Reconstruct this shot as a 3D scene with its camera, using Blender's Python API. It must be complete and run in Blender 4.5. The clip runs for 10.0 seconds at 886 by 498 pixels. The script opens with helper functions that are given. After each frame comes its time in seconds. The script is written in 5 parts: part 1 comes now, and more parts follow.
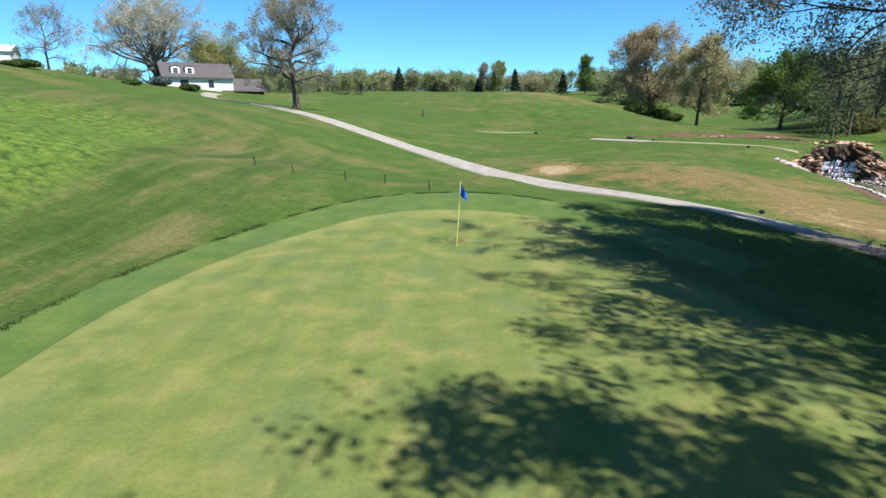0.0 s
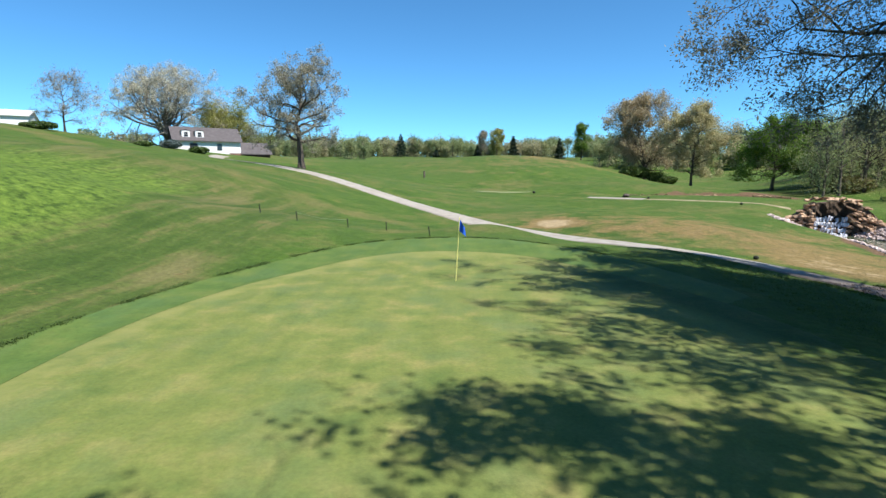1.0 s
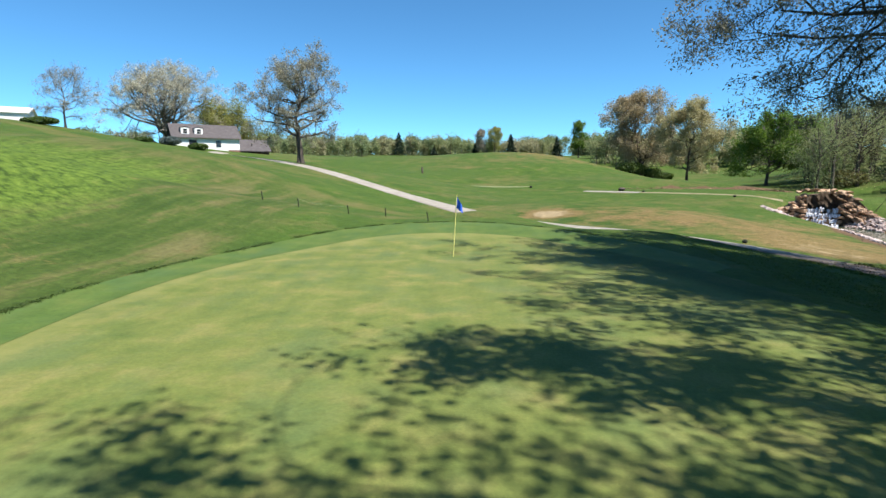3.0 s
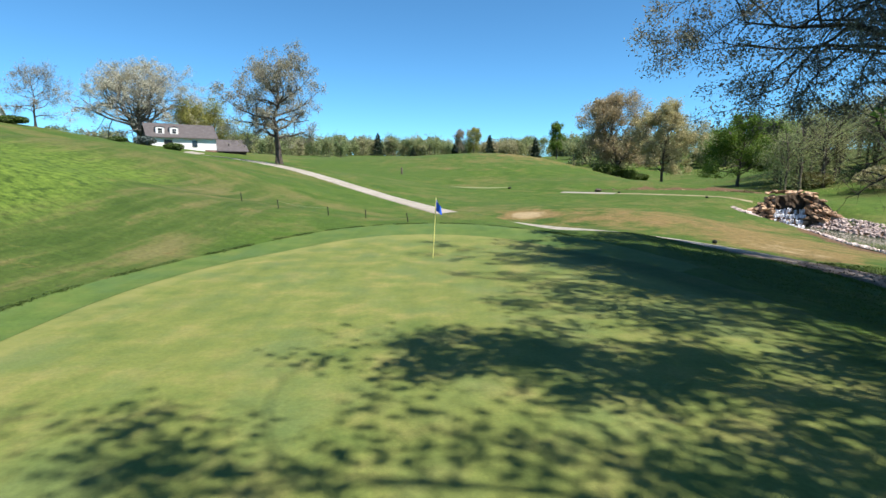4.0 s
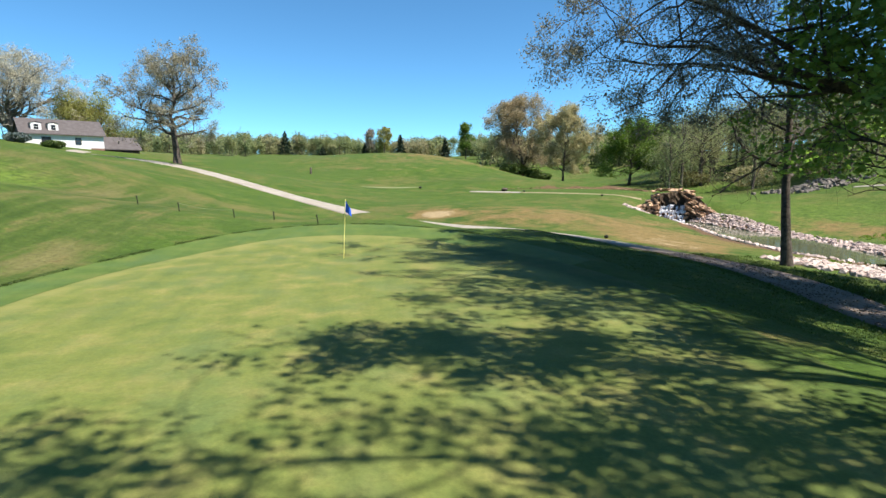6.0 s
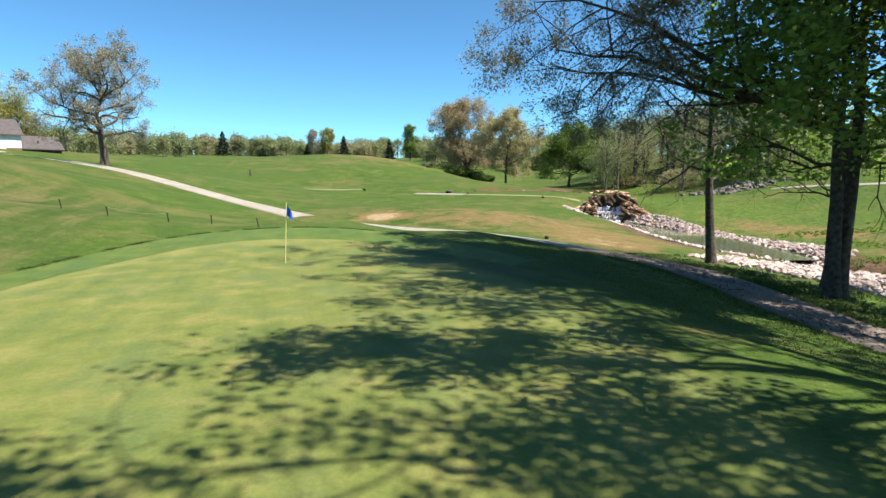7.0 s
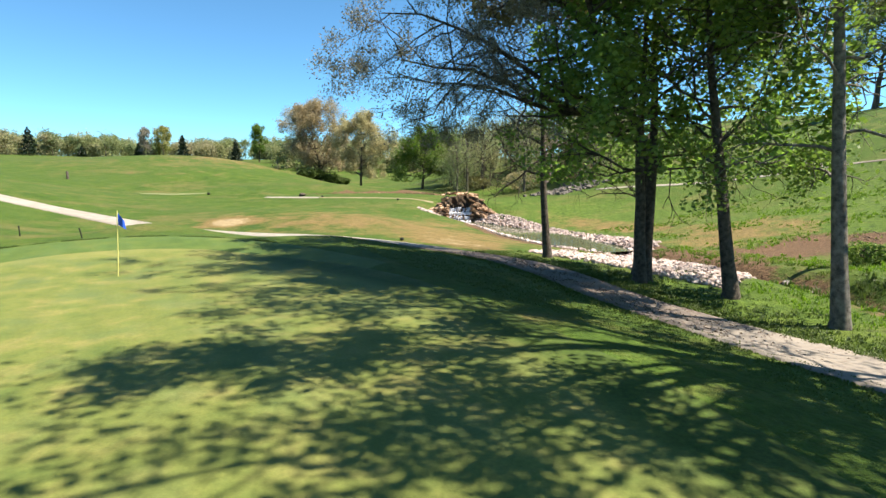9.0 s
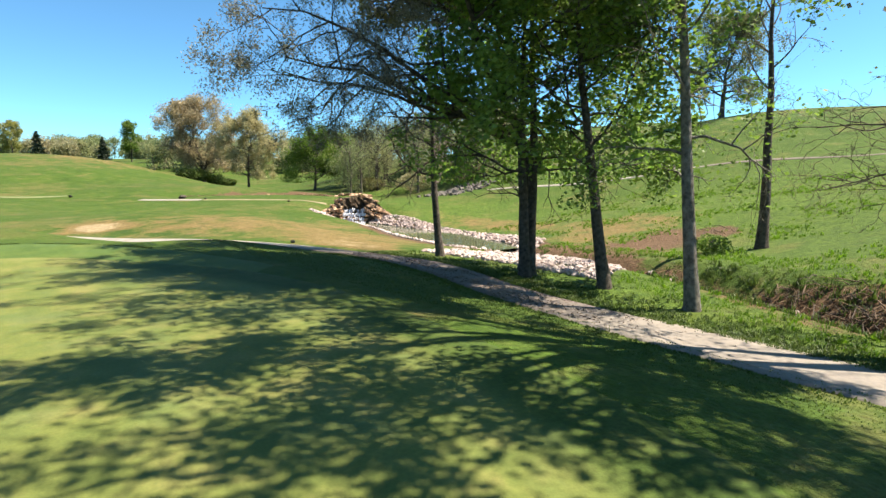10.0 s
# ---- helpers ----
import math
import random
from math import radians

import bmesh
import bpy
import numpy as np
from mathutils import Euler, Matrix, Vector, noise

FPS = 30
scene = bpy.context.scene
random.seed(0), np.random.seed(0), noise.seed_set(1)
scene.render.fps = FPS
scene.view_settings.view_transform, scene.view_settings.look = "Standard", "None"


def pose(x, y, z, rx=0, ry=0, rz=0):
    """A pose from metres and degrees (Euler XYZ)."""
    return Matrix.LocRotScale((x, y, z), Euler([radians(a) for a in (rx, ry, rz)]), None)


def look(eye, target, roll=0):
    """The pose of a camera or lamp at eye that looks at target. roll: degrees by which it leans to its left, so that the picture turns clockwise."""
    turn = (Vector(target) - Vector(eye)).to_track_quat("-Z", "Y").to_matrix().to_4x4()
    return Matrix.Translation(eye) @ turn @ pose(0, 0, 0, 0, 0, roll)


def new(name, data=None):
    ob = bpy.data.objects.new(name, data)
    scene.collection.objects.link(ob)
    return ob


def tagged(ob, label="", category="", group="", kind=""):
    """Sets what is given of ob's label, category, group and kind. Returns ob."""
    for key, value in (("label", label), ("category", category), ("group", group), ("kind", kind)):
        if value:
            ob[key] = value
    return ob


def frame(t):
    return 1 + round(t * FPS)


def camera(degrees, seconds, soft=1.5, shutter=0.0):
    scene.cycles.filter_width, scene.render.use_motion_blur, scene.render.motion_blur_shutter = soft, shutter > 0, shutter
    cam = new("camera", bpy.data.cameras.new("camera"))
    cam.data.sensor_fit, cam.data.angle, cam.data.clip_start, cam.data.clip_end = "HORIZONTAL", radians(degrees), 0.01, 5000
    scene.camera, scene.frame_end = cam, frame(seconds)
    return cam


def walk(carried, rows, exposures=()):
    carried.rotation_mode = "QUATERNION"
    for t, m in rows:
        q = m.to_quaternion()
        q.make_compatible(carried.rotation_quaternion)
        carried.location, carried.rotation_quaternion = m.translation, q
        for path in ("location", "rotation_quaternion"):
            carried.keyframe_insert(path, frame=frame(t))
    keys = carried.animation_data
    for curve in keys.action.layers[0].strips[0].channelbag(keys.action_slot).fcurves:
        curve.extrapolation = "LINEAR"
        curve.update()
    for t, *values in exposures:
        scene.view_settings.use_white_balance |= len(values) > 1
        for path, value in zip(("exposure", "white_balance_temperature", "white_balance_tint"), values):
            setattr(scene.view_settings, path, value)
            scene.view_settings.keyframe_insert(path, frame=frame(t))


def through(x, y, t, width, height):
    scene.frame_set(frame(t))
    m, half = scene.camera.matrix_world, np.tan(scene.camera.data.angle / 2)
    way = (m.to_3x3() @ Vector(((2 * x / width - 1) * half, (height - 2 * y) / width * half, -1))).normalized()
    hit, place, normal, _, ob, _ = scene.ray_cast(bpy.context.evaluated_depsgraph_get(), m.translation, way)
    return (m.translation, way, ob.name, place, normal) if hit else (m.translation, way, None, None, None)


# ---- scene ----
cam = camera(79.7, 10.0)
PATH = [
    (0, (-0.149, 1.316, 4.484), (-0.181, 3.248, 3.97), -0.1),
    (0.5, (-0.099, 0.958, 4.017), (-0.136, 2.938, 3.736), -0.1),
    (1, (-0.11, 0.696, 3.595), (-0.144, 2.676, 3.317), 0.0),
    (1.5, (-0.097, 0.491, 3.181), (-0.131, 2.471, 2.904), -0.0),
    (2, (-0.081, 0.267, 2.893), (-0.116, 2.247, 2.615), -0.1),
    (3.5, (-0.099, -0.385, 2.919), (-0.107, 1.595, 2.64), -0.1),
    (4, (-0.094, -0.566, 2.995), (-0.044, 1.414, 2.717), 0.0),
    (4.5, (-0.088, -0.753, 3.088), (0.021, 1.224, 2.809), -0.0),
    (5, (-0.068, -0.884, 3.094), (0.12, 1.087, 2.815), -0.1),
    (5.5, (-0.045, -1.092, 3.084), (0.236, 0.868, 2.803), -0.1),
    (7, (0.019, -1.437, 3.151), (0.59, 0.46, 2.876), 0.0),
    (7.5, (0.022, -1.521, 3.2), (0.71, 0.337, 2.928), 0.1),
    (8, (-0.009, -1.655, 3.253), (0.792, 0.157, 2.981), 0.0),
    (8.5, (-0.033, -1.79, 3.257), (0.874, -0.027, 2.986), -0.0),
    (9, (-0.055, -1.896, 3.236), (0.998, -0.216, 2.968), -0.1),
    (9.5, (-0.021, -2.02, 3.224), (1.206, -0.463, 2.958), -0.1),
    (10, (-0.014, -2.155, 3.204), (1.344, -0.712, 2.94), -0.1),
]
walk(cam, [(t, look(eye, target, roll)) for t, eye, target, roll in PATH], [(0, 1.05, 6050, 10), (4, 1.08, 6350, 10), (7.5, 1.31, 6800, 10), (10, 1.52, 7150, 10)])


# ---- light ----
SUN_DIR = Vector((0.53, -0.38, 1.0)).normalized()
world = bpy.data.worlds.new("world")
scene.world = world
world.use_nodes = True
wn, wl = world.node_tree.nodes, world.node_tree.links
sky = wn.new("ShaderNodeTexSky")
sky.sky_type = "NISHITA"
sky.sun_disc = False
sky.sun_elevation = math.asin(SUN_DIR.z)
sky.sun_rotation = math.atan2(SUN_DIR.x, SUN_DIR.y)
sky.altitude = 200
sky.air_density = 0.65
sky.dust_density = 0.1
sky.ozone_density = 4.0
wn["Background"].inputs["Strength"].default_value = 0.083
tone = wn.new("ShaderNodeMix")
tone.data_type, tone.blend_type = "RGBA", "MULTIPLY"
tone.inputs["Factor"].default_value = 1.0
tone.inputs["B"].default_value = (0.63, 1.07, 1.14, 1)
wl.new(sky.outputs["Color"], tone.inputs["A"])
wl.new(tone.outputs["Result"], wn["Background"].inputs["Color"])
sun_data = bpy.data.lights.new("sun", "SUN")
sun_data.energy = 5.0
sun_data.angle = radians(0.6)
sun_data.color = (1.0, 0.95, 0.86)
sun = new("sun", sun_data)
sun.matrix_world = look(SUN_DIR * 100, (0, 0, 0))


# ---- materials ----
def material(name):
    m = bpy.data.materials.new(name)
    m.use_nodes = True
    nt = m.node_tree
    return m, nt, nt.nodes["Principled BSDF"]


def node(nt, kind, **inputs):
    n = nt.nodes.new("ShaderNode" + kind)
    for k, v in inputs.items():
        n.inputs[k.replace("_", " ")].default_value = v
    return n


def ramp(nt, fac, stops):
    r = nt.nodes.new("ShaderNodeValToRGB")
    el = r.color_ramp.elements
    while len(el) < len(stops):
        el.new(0.5)
    for e, (p, c) in zip(el, stops):
        e.position, e.color = p, (*c, 1)
    nt.links.new(fac, r.inputs["Fac"])
    return r.outputs["Color"]


def mix(nt, fac, a, b, mode="MIX"):
    m = nt.nodes.new("ShaderNodeMix")
    m.data_type, m.blend_type = "RGBA", mode
    for sock, v in ((m.inputs["Factor"], fac), (m.inputs["A"], a), (m.inputs["B"], b)):
        if isinstance(v, bpy.types.NodeSocket):
            nt.links.new(v, sock)
        elif isinstance(v, tuple):
            sock.default_value = (*v, 1)
        else:
            sock.default_value = v
    return m.outputs["Result"]


def noise_of(nt, scale, detail=4, rough=0.55, stretch=None):
    tc = nt.nodes.new("ShaderNodeTexCoord")
    n = node(nt, "TexNoise", Scale=scale, Detail=detail, Roughness=rough)
    if stretch:
        mp = nt.nodes.new("ShaderNodeMapping")
        mp.inputs["Scale"].default_value = stretch
        nt.links.new(tc.outputs["Object"], mp.inputs["Vector"])
        nt.links.new(mp.outputs["Vector"], n.inputs["Vector"])
    else:
        nt.links.new(tc.outputs["Object"], n.inputs["Vector"])
    return n.outputs["Fac"]


def bump(nt, bsdf, fac, strength, distance):
    b = node(nt, "Bump", Strength=strength, Distance=distance)
    nt.links.new(fac, b.inputs["Height"])
    nt.links.new(b.outputs["Normal"], bsdf.inputs["Normal"])


def simple(name, dark, light, scale, rough=0.8, relief=0.3, depth=0.01, fine=None):
    """A surface with two scales of variation between two colours."""
    m, nt, b = material(name)
    coarse = noise_of(nt, scale)
    small = noise_of(nt, fine or scale * 9, 3)
    both = node(nt, "Math")
    both.operation = "MULTIPLY_ADD"
    nt.links.new(small, both.inputs[0])
    both.inputs[1].default_value = 0.45
    sub = node(nt, "Math")
    sub.operation = "MULTIPLY_ADD"
    nt.links.new(coarse, sub.inputs[0])
    sub.inputs[1].default_value = 0.9
    sub.inputs[2].default_value = -0.18
    nt.links.new(sub.outputs[0], both.inputs[2])
    nt.links.new(ramp(nt, both.outputs[0], [(0.3, dark), (0.7, light)]), b.inputs["Base Color"])
    b.inputs["Roughness"].default_value = rough
    b.inputs["Specular IOR Level"].default_value = 0.25
    bump(nt, b, small, relief, depth)
    return m


def leafy(name, dark, light, through=0.35, glow=(0.60, 0.70, 0.25)):
    m, nt, b = material(name)
    geo = nt.nodes.new("ShaderNodeNewGeometry")
    col = ramp(nt, geo.outputs["Random Per Island"], [(0.0, dark), (1.0, light)])
    nt.links.new(col, b.inputs["Base Color"])
    b.inputs["Roughness"].default_value = 0.55
    b.inputs["Specular IOR Level"].default_value = 0.3
    tr = nt.nodes.new("ShaderNodeBsdfTranslucent")
    nt.links.new(mix(nt, 0.5, col, glow, "OVERLAY"), tr.inputs["Color"])
    ms = nt.nodes.new("ShaderNodeMixShader")
    ms.inputs["Fac"].default_value = through
    nt.links.new(b.outputs[0], ms.inputs[1])
    nt.links.new(tr.outputs[0], ms.inputs[2])
    nt.links.new(ms.outputs[0], nt.nodes["Material Output"].inputs["Surface"])
    return m


def level(nt, value, gain, offset, add=None):
    """value * gain + offset, plus another value."""
    m = node(nt, "Math")
    m.operation = "MULTIPLY_ADD"
    nt.links.new(value, m.inputs[0])
    m.inputs[1].default_value = gain
    if add:
        nt.links.new(add, m.inputs[2])
    else:
        m.inputs[2].default_value = offset
    return m.outputs[0]


def grass_material():
    """Rough grass; the zone attribute says how dry, how lush and how bare the ground is."""
    m, nt, b = material("rough_grass")
    zone = nt.nodes.new("ShaderNodeAttribute")
    zone.attribute_name = "zone"
    sep = nt.nodes.new("ShaderNodeSeparateColor")
    nt.links.new(zone.outputs["Color"], sep.inputs["Color"])
    big, mid, fine = noise_of(nt, 0.05, 4), noise_of(nt, 0.45, 6, 0.7), noise_of(nt, 7.0, 4, 0.7)
    clump = noise_of(nt, 2.2, 5, 0.7)
    band = noise_of(nt, 0.7, 5, 0.65, (1.0, 0.09, 1.0))
    col = ramp(nt, mid, [(0.3, (0.032, 0.066, 0.009)), (0.5, (0.056, 0.100, 0.013)), (0.7, (0.094, 0.122, 0.024))])
    col = mix(nt, ramp(nt, big, [(0.40, (0, 0, 0)), (0.62, (0.8, 0.8, 0.8))]), col, (0.058, 0.096, 0.018))
    tawny = level(nt, noise_of(nt, 0.11, 5, 0.65, (0.6, 1.4, 1.0)), 1.0, 0, level(nt, mid, 0.5, -0.25))
    col = mix(nt, ramp(nt, tawny, [(0.50, (0, 0, 0)), (0.68, (0.8, 0.8, 0.8))]), col, (0.125, 0.116, 0.040))
    striped = ramp(nt, level(nt, band, 1.0, 0, level(nt, mid, 0.35, -0.17)), [(0.36, (0.040, 0.070, 0.012)), (0.48, (0.060, 0.090, 0.018)), (0.56, (0.098, 0.104, 0.032)), (0.66, (0.124, 0.118, 0.044))])
    col = mix(nt, zone.outputs["Alpha"], col, striped)
    lush = ramp(nt, clump, [(0.36, (0.036, 0.066, 0.010)), (0.47, (0.078, 0.126, 0.018)), (0.64, (0.118, 0.172, 0.026))])
    col = mix(nt, sep.outputs["Green"], col, lush)
    patch = level(nt, mid, 3.0, -2.0, None)
    patch = level(nt, clump, 0.9, 0, patch)
    dryness = level(nt, sep.outputs["Red"], 2.35, 0, patch)
    dry = ramp(nt, dryness, [(0.32, (0, 0, 0)), (1.0, (0.85, 0.85, 0.85))])
    col = mix(nt, dry, col, ramp(nt, fine, [(0.35, (0.130, 0.096, 0.036)), (0.65, (0.250, 0.158, 0.072))]))
    col = mix(nt, ramp(nt, level(nt, sep.outputs["Red"], 1.0, 0, level(nt, patch, 0.6, 0)), [(0.62, (0, 0, 0)), (0.85, (0.9, 0.9, 0.9))]), col, ramp(nt, fine, [(0.3, (0.24, 0.18, 0.095)), (0.7, (0.40, 0.31, 0.19))]))
    bare = level(nt, sep.outputs["Blue"], 2.2, 0, patch)
    col = mix(nt, ramp(nt, bare, [(0.6, (0, 0, 0)), (1.2, (1, 1, 1))]), col, ramp(nt, fine, [(0.3, (0.064, 0.038, 0.022)), (0.7, (0.173, 0.106, 0.061))]))
    col = mix(nt, 0.6, col, ramp(nt, fine, [(0.25, (0.40, 0.40, 0.40)), (0.75, (1.3, 1.3, 1.25))]), "MULTIPLY")
    col = mix(nt, 0.5, col, ramp(nt, clump, [(0.3, (0.62, 0.64, 0.62)), (0.7, (1.25, 1.22, 1.2))]), "MULTIPLY")
    nt.links.new(col, b.inputs["Base Color"])
    b.inputs["Roughness"].default_value = 0.9
    b.inputs["Specular IOR Level"].default_value = 0.15
    bump(nt, b, level(nt, fine, 0.5, 0, clump), 0.9, 0.16)
    return m


def turf_material(name, a, c, e, cool, fine_scale):
    """Closely mown turf: yellowish and bluish patches, faint streaks, fine grain."""
    m, nt, b = material(name)
    big, mid, fine = noise_of(nt, 0.30, 3), noise_of(nt, 0.9, 6, 0.62), noise_of(nt, fine_scale, 3, 0.7)
    wide = noise_of(nt, 0.62, 4, 0.55, (1.0, 0.7, 1.0))
    streak = noise_of(nt, 1.0, 3, 0.5, (2.2, 0.12, 1.0))
    col = ramp(nt, mid, [(0.33, a), (0.5, c), (0.66, e)])
    col = mix(nt, ramp(nt, big, [(0.45, (0, 0, 0)), (0.62, (0.4, 0.4, 0.4))]), col, c)
    col = mix(nt, ramp(nt, wide, [(0.48, (0, 0, 0)), (0.66, (0.7, 0.7, 0.7))]), col, cool)
    col = mix(nt, 0.2, col, ramp(nt, streak, [(0.3, (0.480, 0.512, 0.480)), (0.7, (1.15, 1.12, 1.05))]), "MULTIPLY")
    col = mix(nt, 0.45, col, ramp(nt, fine, [(0.25, (0.55, 0.55, 0.55)), (0.75, (1.25, 1.25, 1.2))]), "MULTIPLY")
    rim = nt.nodes.new("ShaderNodeAttribute")
    rim.attribute_name = "rim"
    yellowed = level(nt, rim.outputs["Fac"], 0.8, 0, level(nt, mid, 1.6, -1.0))
    col = mix(nt, ramp(nt, yellowed, [(0.15, (0, 0, 0)), (0.8, (0.7, 0.7, 0.7))]), col, (0.170, 0.172, 0.052))
    edge = nt.nodes.new("ShaderNodeAttribute")
    edge.attribute_name = "edge"
    ragged = level(nt, edge.outputs["Fac"], 1.6, 0, level(nt, mid, 1.4, -0.95))
    rough = mix(nt, 1.0, ramp(nt, mid, [(0.3, (0.035, 0.064, 0.010)), (0.5, (0.052, 0.084, 0.014)), (0.7, (0.082, 0.099, 0.024))]), ramp(nt, fine, [(0.25, (0.55, 0.55, 0.55)), (0.75, (1.25, 1.25, 1.2))]), "MULTIPLY")
    col = mix(nt, ramp(nt, ragged, [(0.25, (0, 0, 0)), (0.9, (1, 1, 1))]), col, rough)
    nt.links.new(col, b.inputs["Base Color"])
    b.inputs["Roughness"].default_value = 0.85
    b.inputs["Specular IOR Level"].default_value = 0.2
    bump(nt, b, fine, 0.4, 0.02)
    return m


def water_material():
    m, nt, b = material("pond_water")
    b.inputs["Base Color"].default_value = (0.085, 0.095, 0.055, 1)
    b.inputs["Roughness"].default_value = 0.06
    b.inputs["IOR"].default_value = 1.33
    bump(nt, b, noise_of(nt, 2.2, 3), 0.12, 0.03)
    return m


def path_material():
    """Worn concrete with brown stains, and leaf litter whose brown also paints in tree shade."""
    m, nt, b = material("path_concrete")
    mid, fine, wide = noise_of(nt, 1.3, 6, 0.7), noise_of(nt, 14, 3, 0.7), noise_of(nt, 0.25, 3)
    col = ramp(nt, mid, [(0.3, (0.20, 0.172, 0.140)), (0.6, (0.31, 0.280, 0.238)), (0.8, (0.37, 0.342, 0.295))])
    col = mix(nt, ramp(nt, noise_of(nt, 3.5, 5, 0.75), [(0.56, (0, 0, 0)), (0.68, (0.8, 0.8, 0.8))]), col, (0.109, 0.074, 0.051))
    col = mix(nt, ramp(nt, wide, [(0.4, (0, 0, 0)), (0.7, (0.5, 0.5, 0.5))]), col, (0.245, 0.205, 0.162))
    col = mix(nt, 0.4, col, ramp(nt, fine, [(0.3, (0.6, 0.6, 0.6)), (0.7, (1.15, 1.15, 1.15))]), "MULTIPLY")
    # litter brown that also stands in for the canopy's deeper shade
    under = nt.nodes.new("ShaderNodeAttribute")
    under.attribute_name = "litter_shade"
    shaded_litter = level(nt, under.outputs["Fac"], 1.0, 0, level(nt, mid, 1.2, -0.75))
    col = mix(nt, ramp(nt, shaded_litter, [(0.1, (0, 0, 0)), (0.8, (0.9, 0.9, 0.9))]), col, ramp(nt, fine, [(0.35, (0.075, 0.055, 0.045)), (0.65, (0.17, 0.13, 0.105))]))
    nt.links.new(col, b.inputs["Base Color"])
    b.inputs["Roughness"].default_value = 0.9
    bump(nt, b, fine, 0.35, 0.012)
    return m


M_GRASS = grass_material()
M_GREEN = turf_material("putting_turf", (0.086, 0.118, 0.027), (0.128, 0.148, 0.036), (0.186, 0.176, 0.055), (0.095, 0.130, 0.043), 14.0)
M_COLLAR = turf_material("collar_turf", (0.054, 0.094, 0.018), (0.074, 0.115, 0.023), (0.104, 0.131, 0.030), (0.062, 0.108, 0.032), 10.0)
M_PATH = path_material()
M_BARK = simple("bark", (0.026, 0.021, 0.017), (0.130, 0.106, 0.086), 6.0, 0.95, 0.9, 0.03)
M_BARK_PALE = simple("pale_bark", (0.040, 0.036, 0.030), (0.25, 0.225, 0.19), 5.0, 0.95, 0.8, 0.03)
M_DIRT = simple("worn_dirt", (0.15, 0.125, 0.065), (0.27, 0.23, 0.14), 1.2, 0.95)
M_STONE = simple("riprap_stone", (0.39, 0.30, 0.28), (0.68, 0.59, 0.55), 1.3, 0.9, 0.6, 0.03)
M_ROCK = simple("ledge_rock", (0.24, 0.145, 0.085), (0.56, 0.39, 0.26), 1.1, 0.9, 0.8, 0.04)
M_WATER = water_material()
M_ROOF = simple("roof_shingle", (0.064, 0.054, 0.054), (0.102, 0.090, 0.090), 1.5, 0.9, 0.4, 0.01)
M_WALL = simple("white_siding", (0.60, 0.58, 0.56), (0.70, 0.685, 0.67), 0.6, 0.7, 0.1, 0.005)
M_POST = simple("dark_post", (0.010, 0.012, 0.008), (0.026, 0.029, 0.019), 8.0, 0.8)


# ---- ground ----
LAND_BASE = 4.45
LAND_GREEN = [
    (4, 2, 7, -3.03), (-4, 6, 7, 2.01), (2, -8, 7, -1.97), (9, -3, 7, 0.15),
    (-6, -8, 10, 1.58), (-6, -8, 7, -3.85), (-10, 5, 7, -5.16), (7, 10, 7, 8.43),
    (3, 12, 7, -9.94), (15, 4, 7, 0.85), (-9, 13, 7, -1.36), (13, 9, 7, -6.8),
    (16, -4, 7, -2.55), (10, 14, 7, 0.65), (0, 18, 7, 4.64), (6, 20, 7, -1.56),
    (19, 9, 7, 2.15), (21, 4, 7, -1.62), (-4, 22, 7, -8.31), (17, -15, 7, -3.87),
    (-14, 18, 7, -7.31), (-9, 21, 7, 1.78), (-15, 22, 10, 10.75), (16, 22, 10, -3.01),
    (-1, 30, 10, 7.22), (9.8, 24.8, 2.2, 0.33), (1.8, 31.5, 1.8, 0.45),
]
LAND_NEAR = [
    (32, 7, 10, -1.9), (-11, 31, 10, -7.41), (24, 24, 10, 1.08), (30, 16, 10, -2.71),
    (7, 36, 10, -9.01), (-21, 31, 10, -5.9), (39, 12, 10, 1.65), (-40, -10, 15, 0.92),
    (16, 39, 10, 6.06), (28, 33, 10, -1.97), (-21, 40, 10, 5.69), (5, 45, 10, 1.04),
    (23, 40, 10, -2.74), (47, 7, 15, -4.04), (-30, -40, 15, 0.25), (40, -30, 15, -3.64),
    (38, 36, 15, -0.94), (-10, 52, 15, -4.95),
]
LAND_MID = [
    (0, -60, 22, -3.54), (48, 37, 15, -4.22), (60, -10, 15, 5.47), (24, 56, 15, -6.86),
    (33, 57, 15, 2.52), (-14, 68, 15, 2.26), (-37, 59, 15, -2.11), (28, 64, 15, 2.22),
    (71, 7, 15, -6.12), (70, 21, 15, 6.94), (68, 33, 15, -7.75), (62, 49, 15, 5.37),
    (6, 81, 15, -3.48), (-80, 20, 22, 4.67), (57, 61, 15, -6.37), (-49, 69, 22, 4.77),
]
LAND_FAR = [
    (54, 84, 22, -2.53), (-36, 95, 22, -5.78), (110, -30, 22, 6.02), (-55, 104, 22, 0.69),
    (117, 13, 35, 4.98), (64, 99, 22, 0.53), (-45, 109, 22, 3.84), (113, 37, 22, 4.44),
    (111, 55, 22, -3.93), (50, 114, 22, -7.28), (34, 125, 22, 8.9), (62, 114, 22, 3.76),
    (48, 126, 22, -4.99), (-27, 137, 35, -1.17), (-120, 80, 55, 1.15), (-120, 80, 35, 6.28),
    (-6, 149, 35, 2.27), (44, 143, 35, -2.37), (100, -120, 35, 3.26), (-150, -60, 35, 4.97),
]
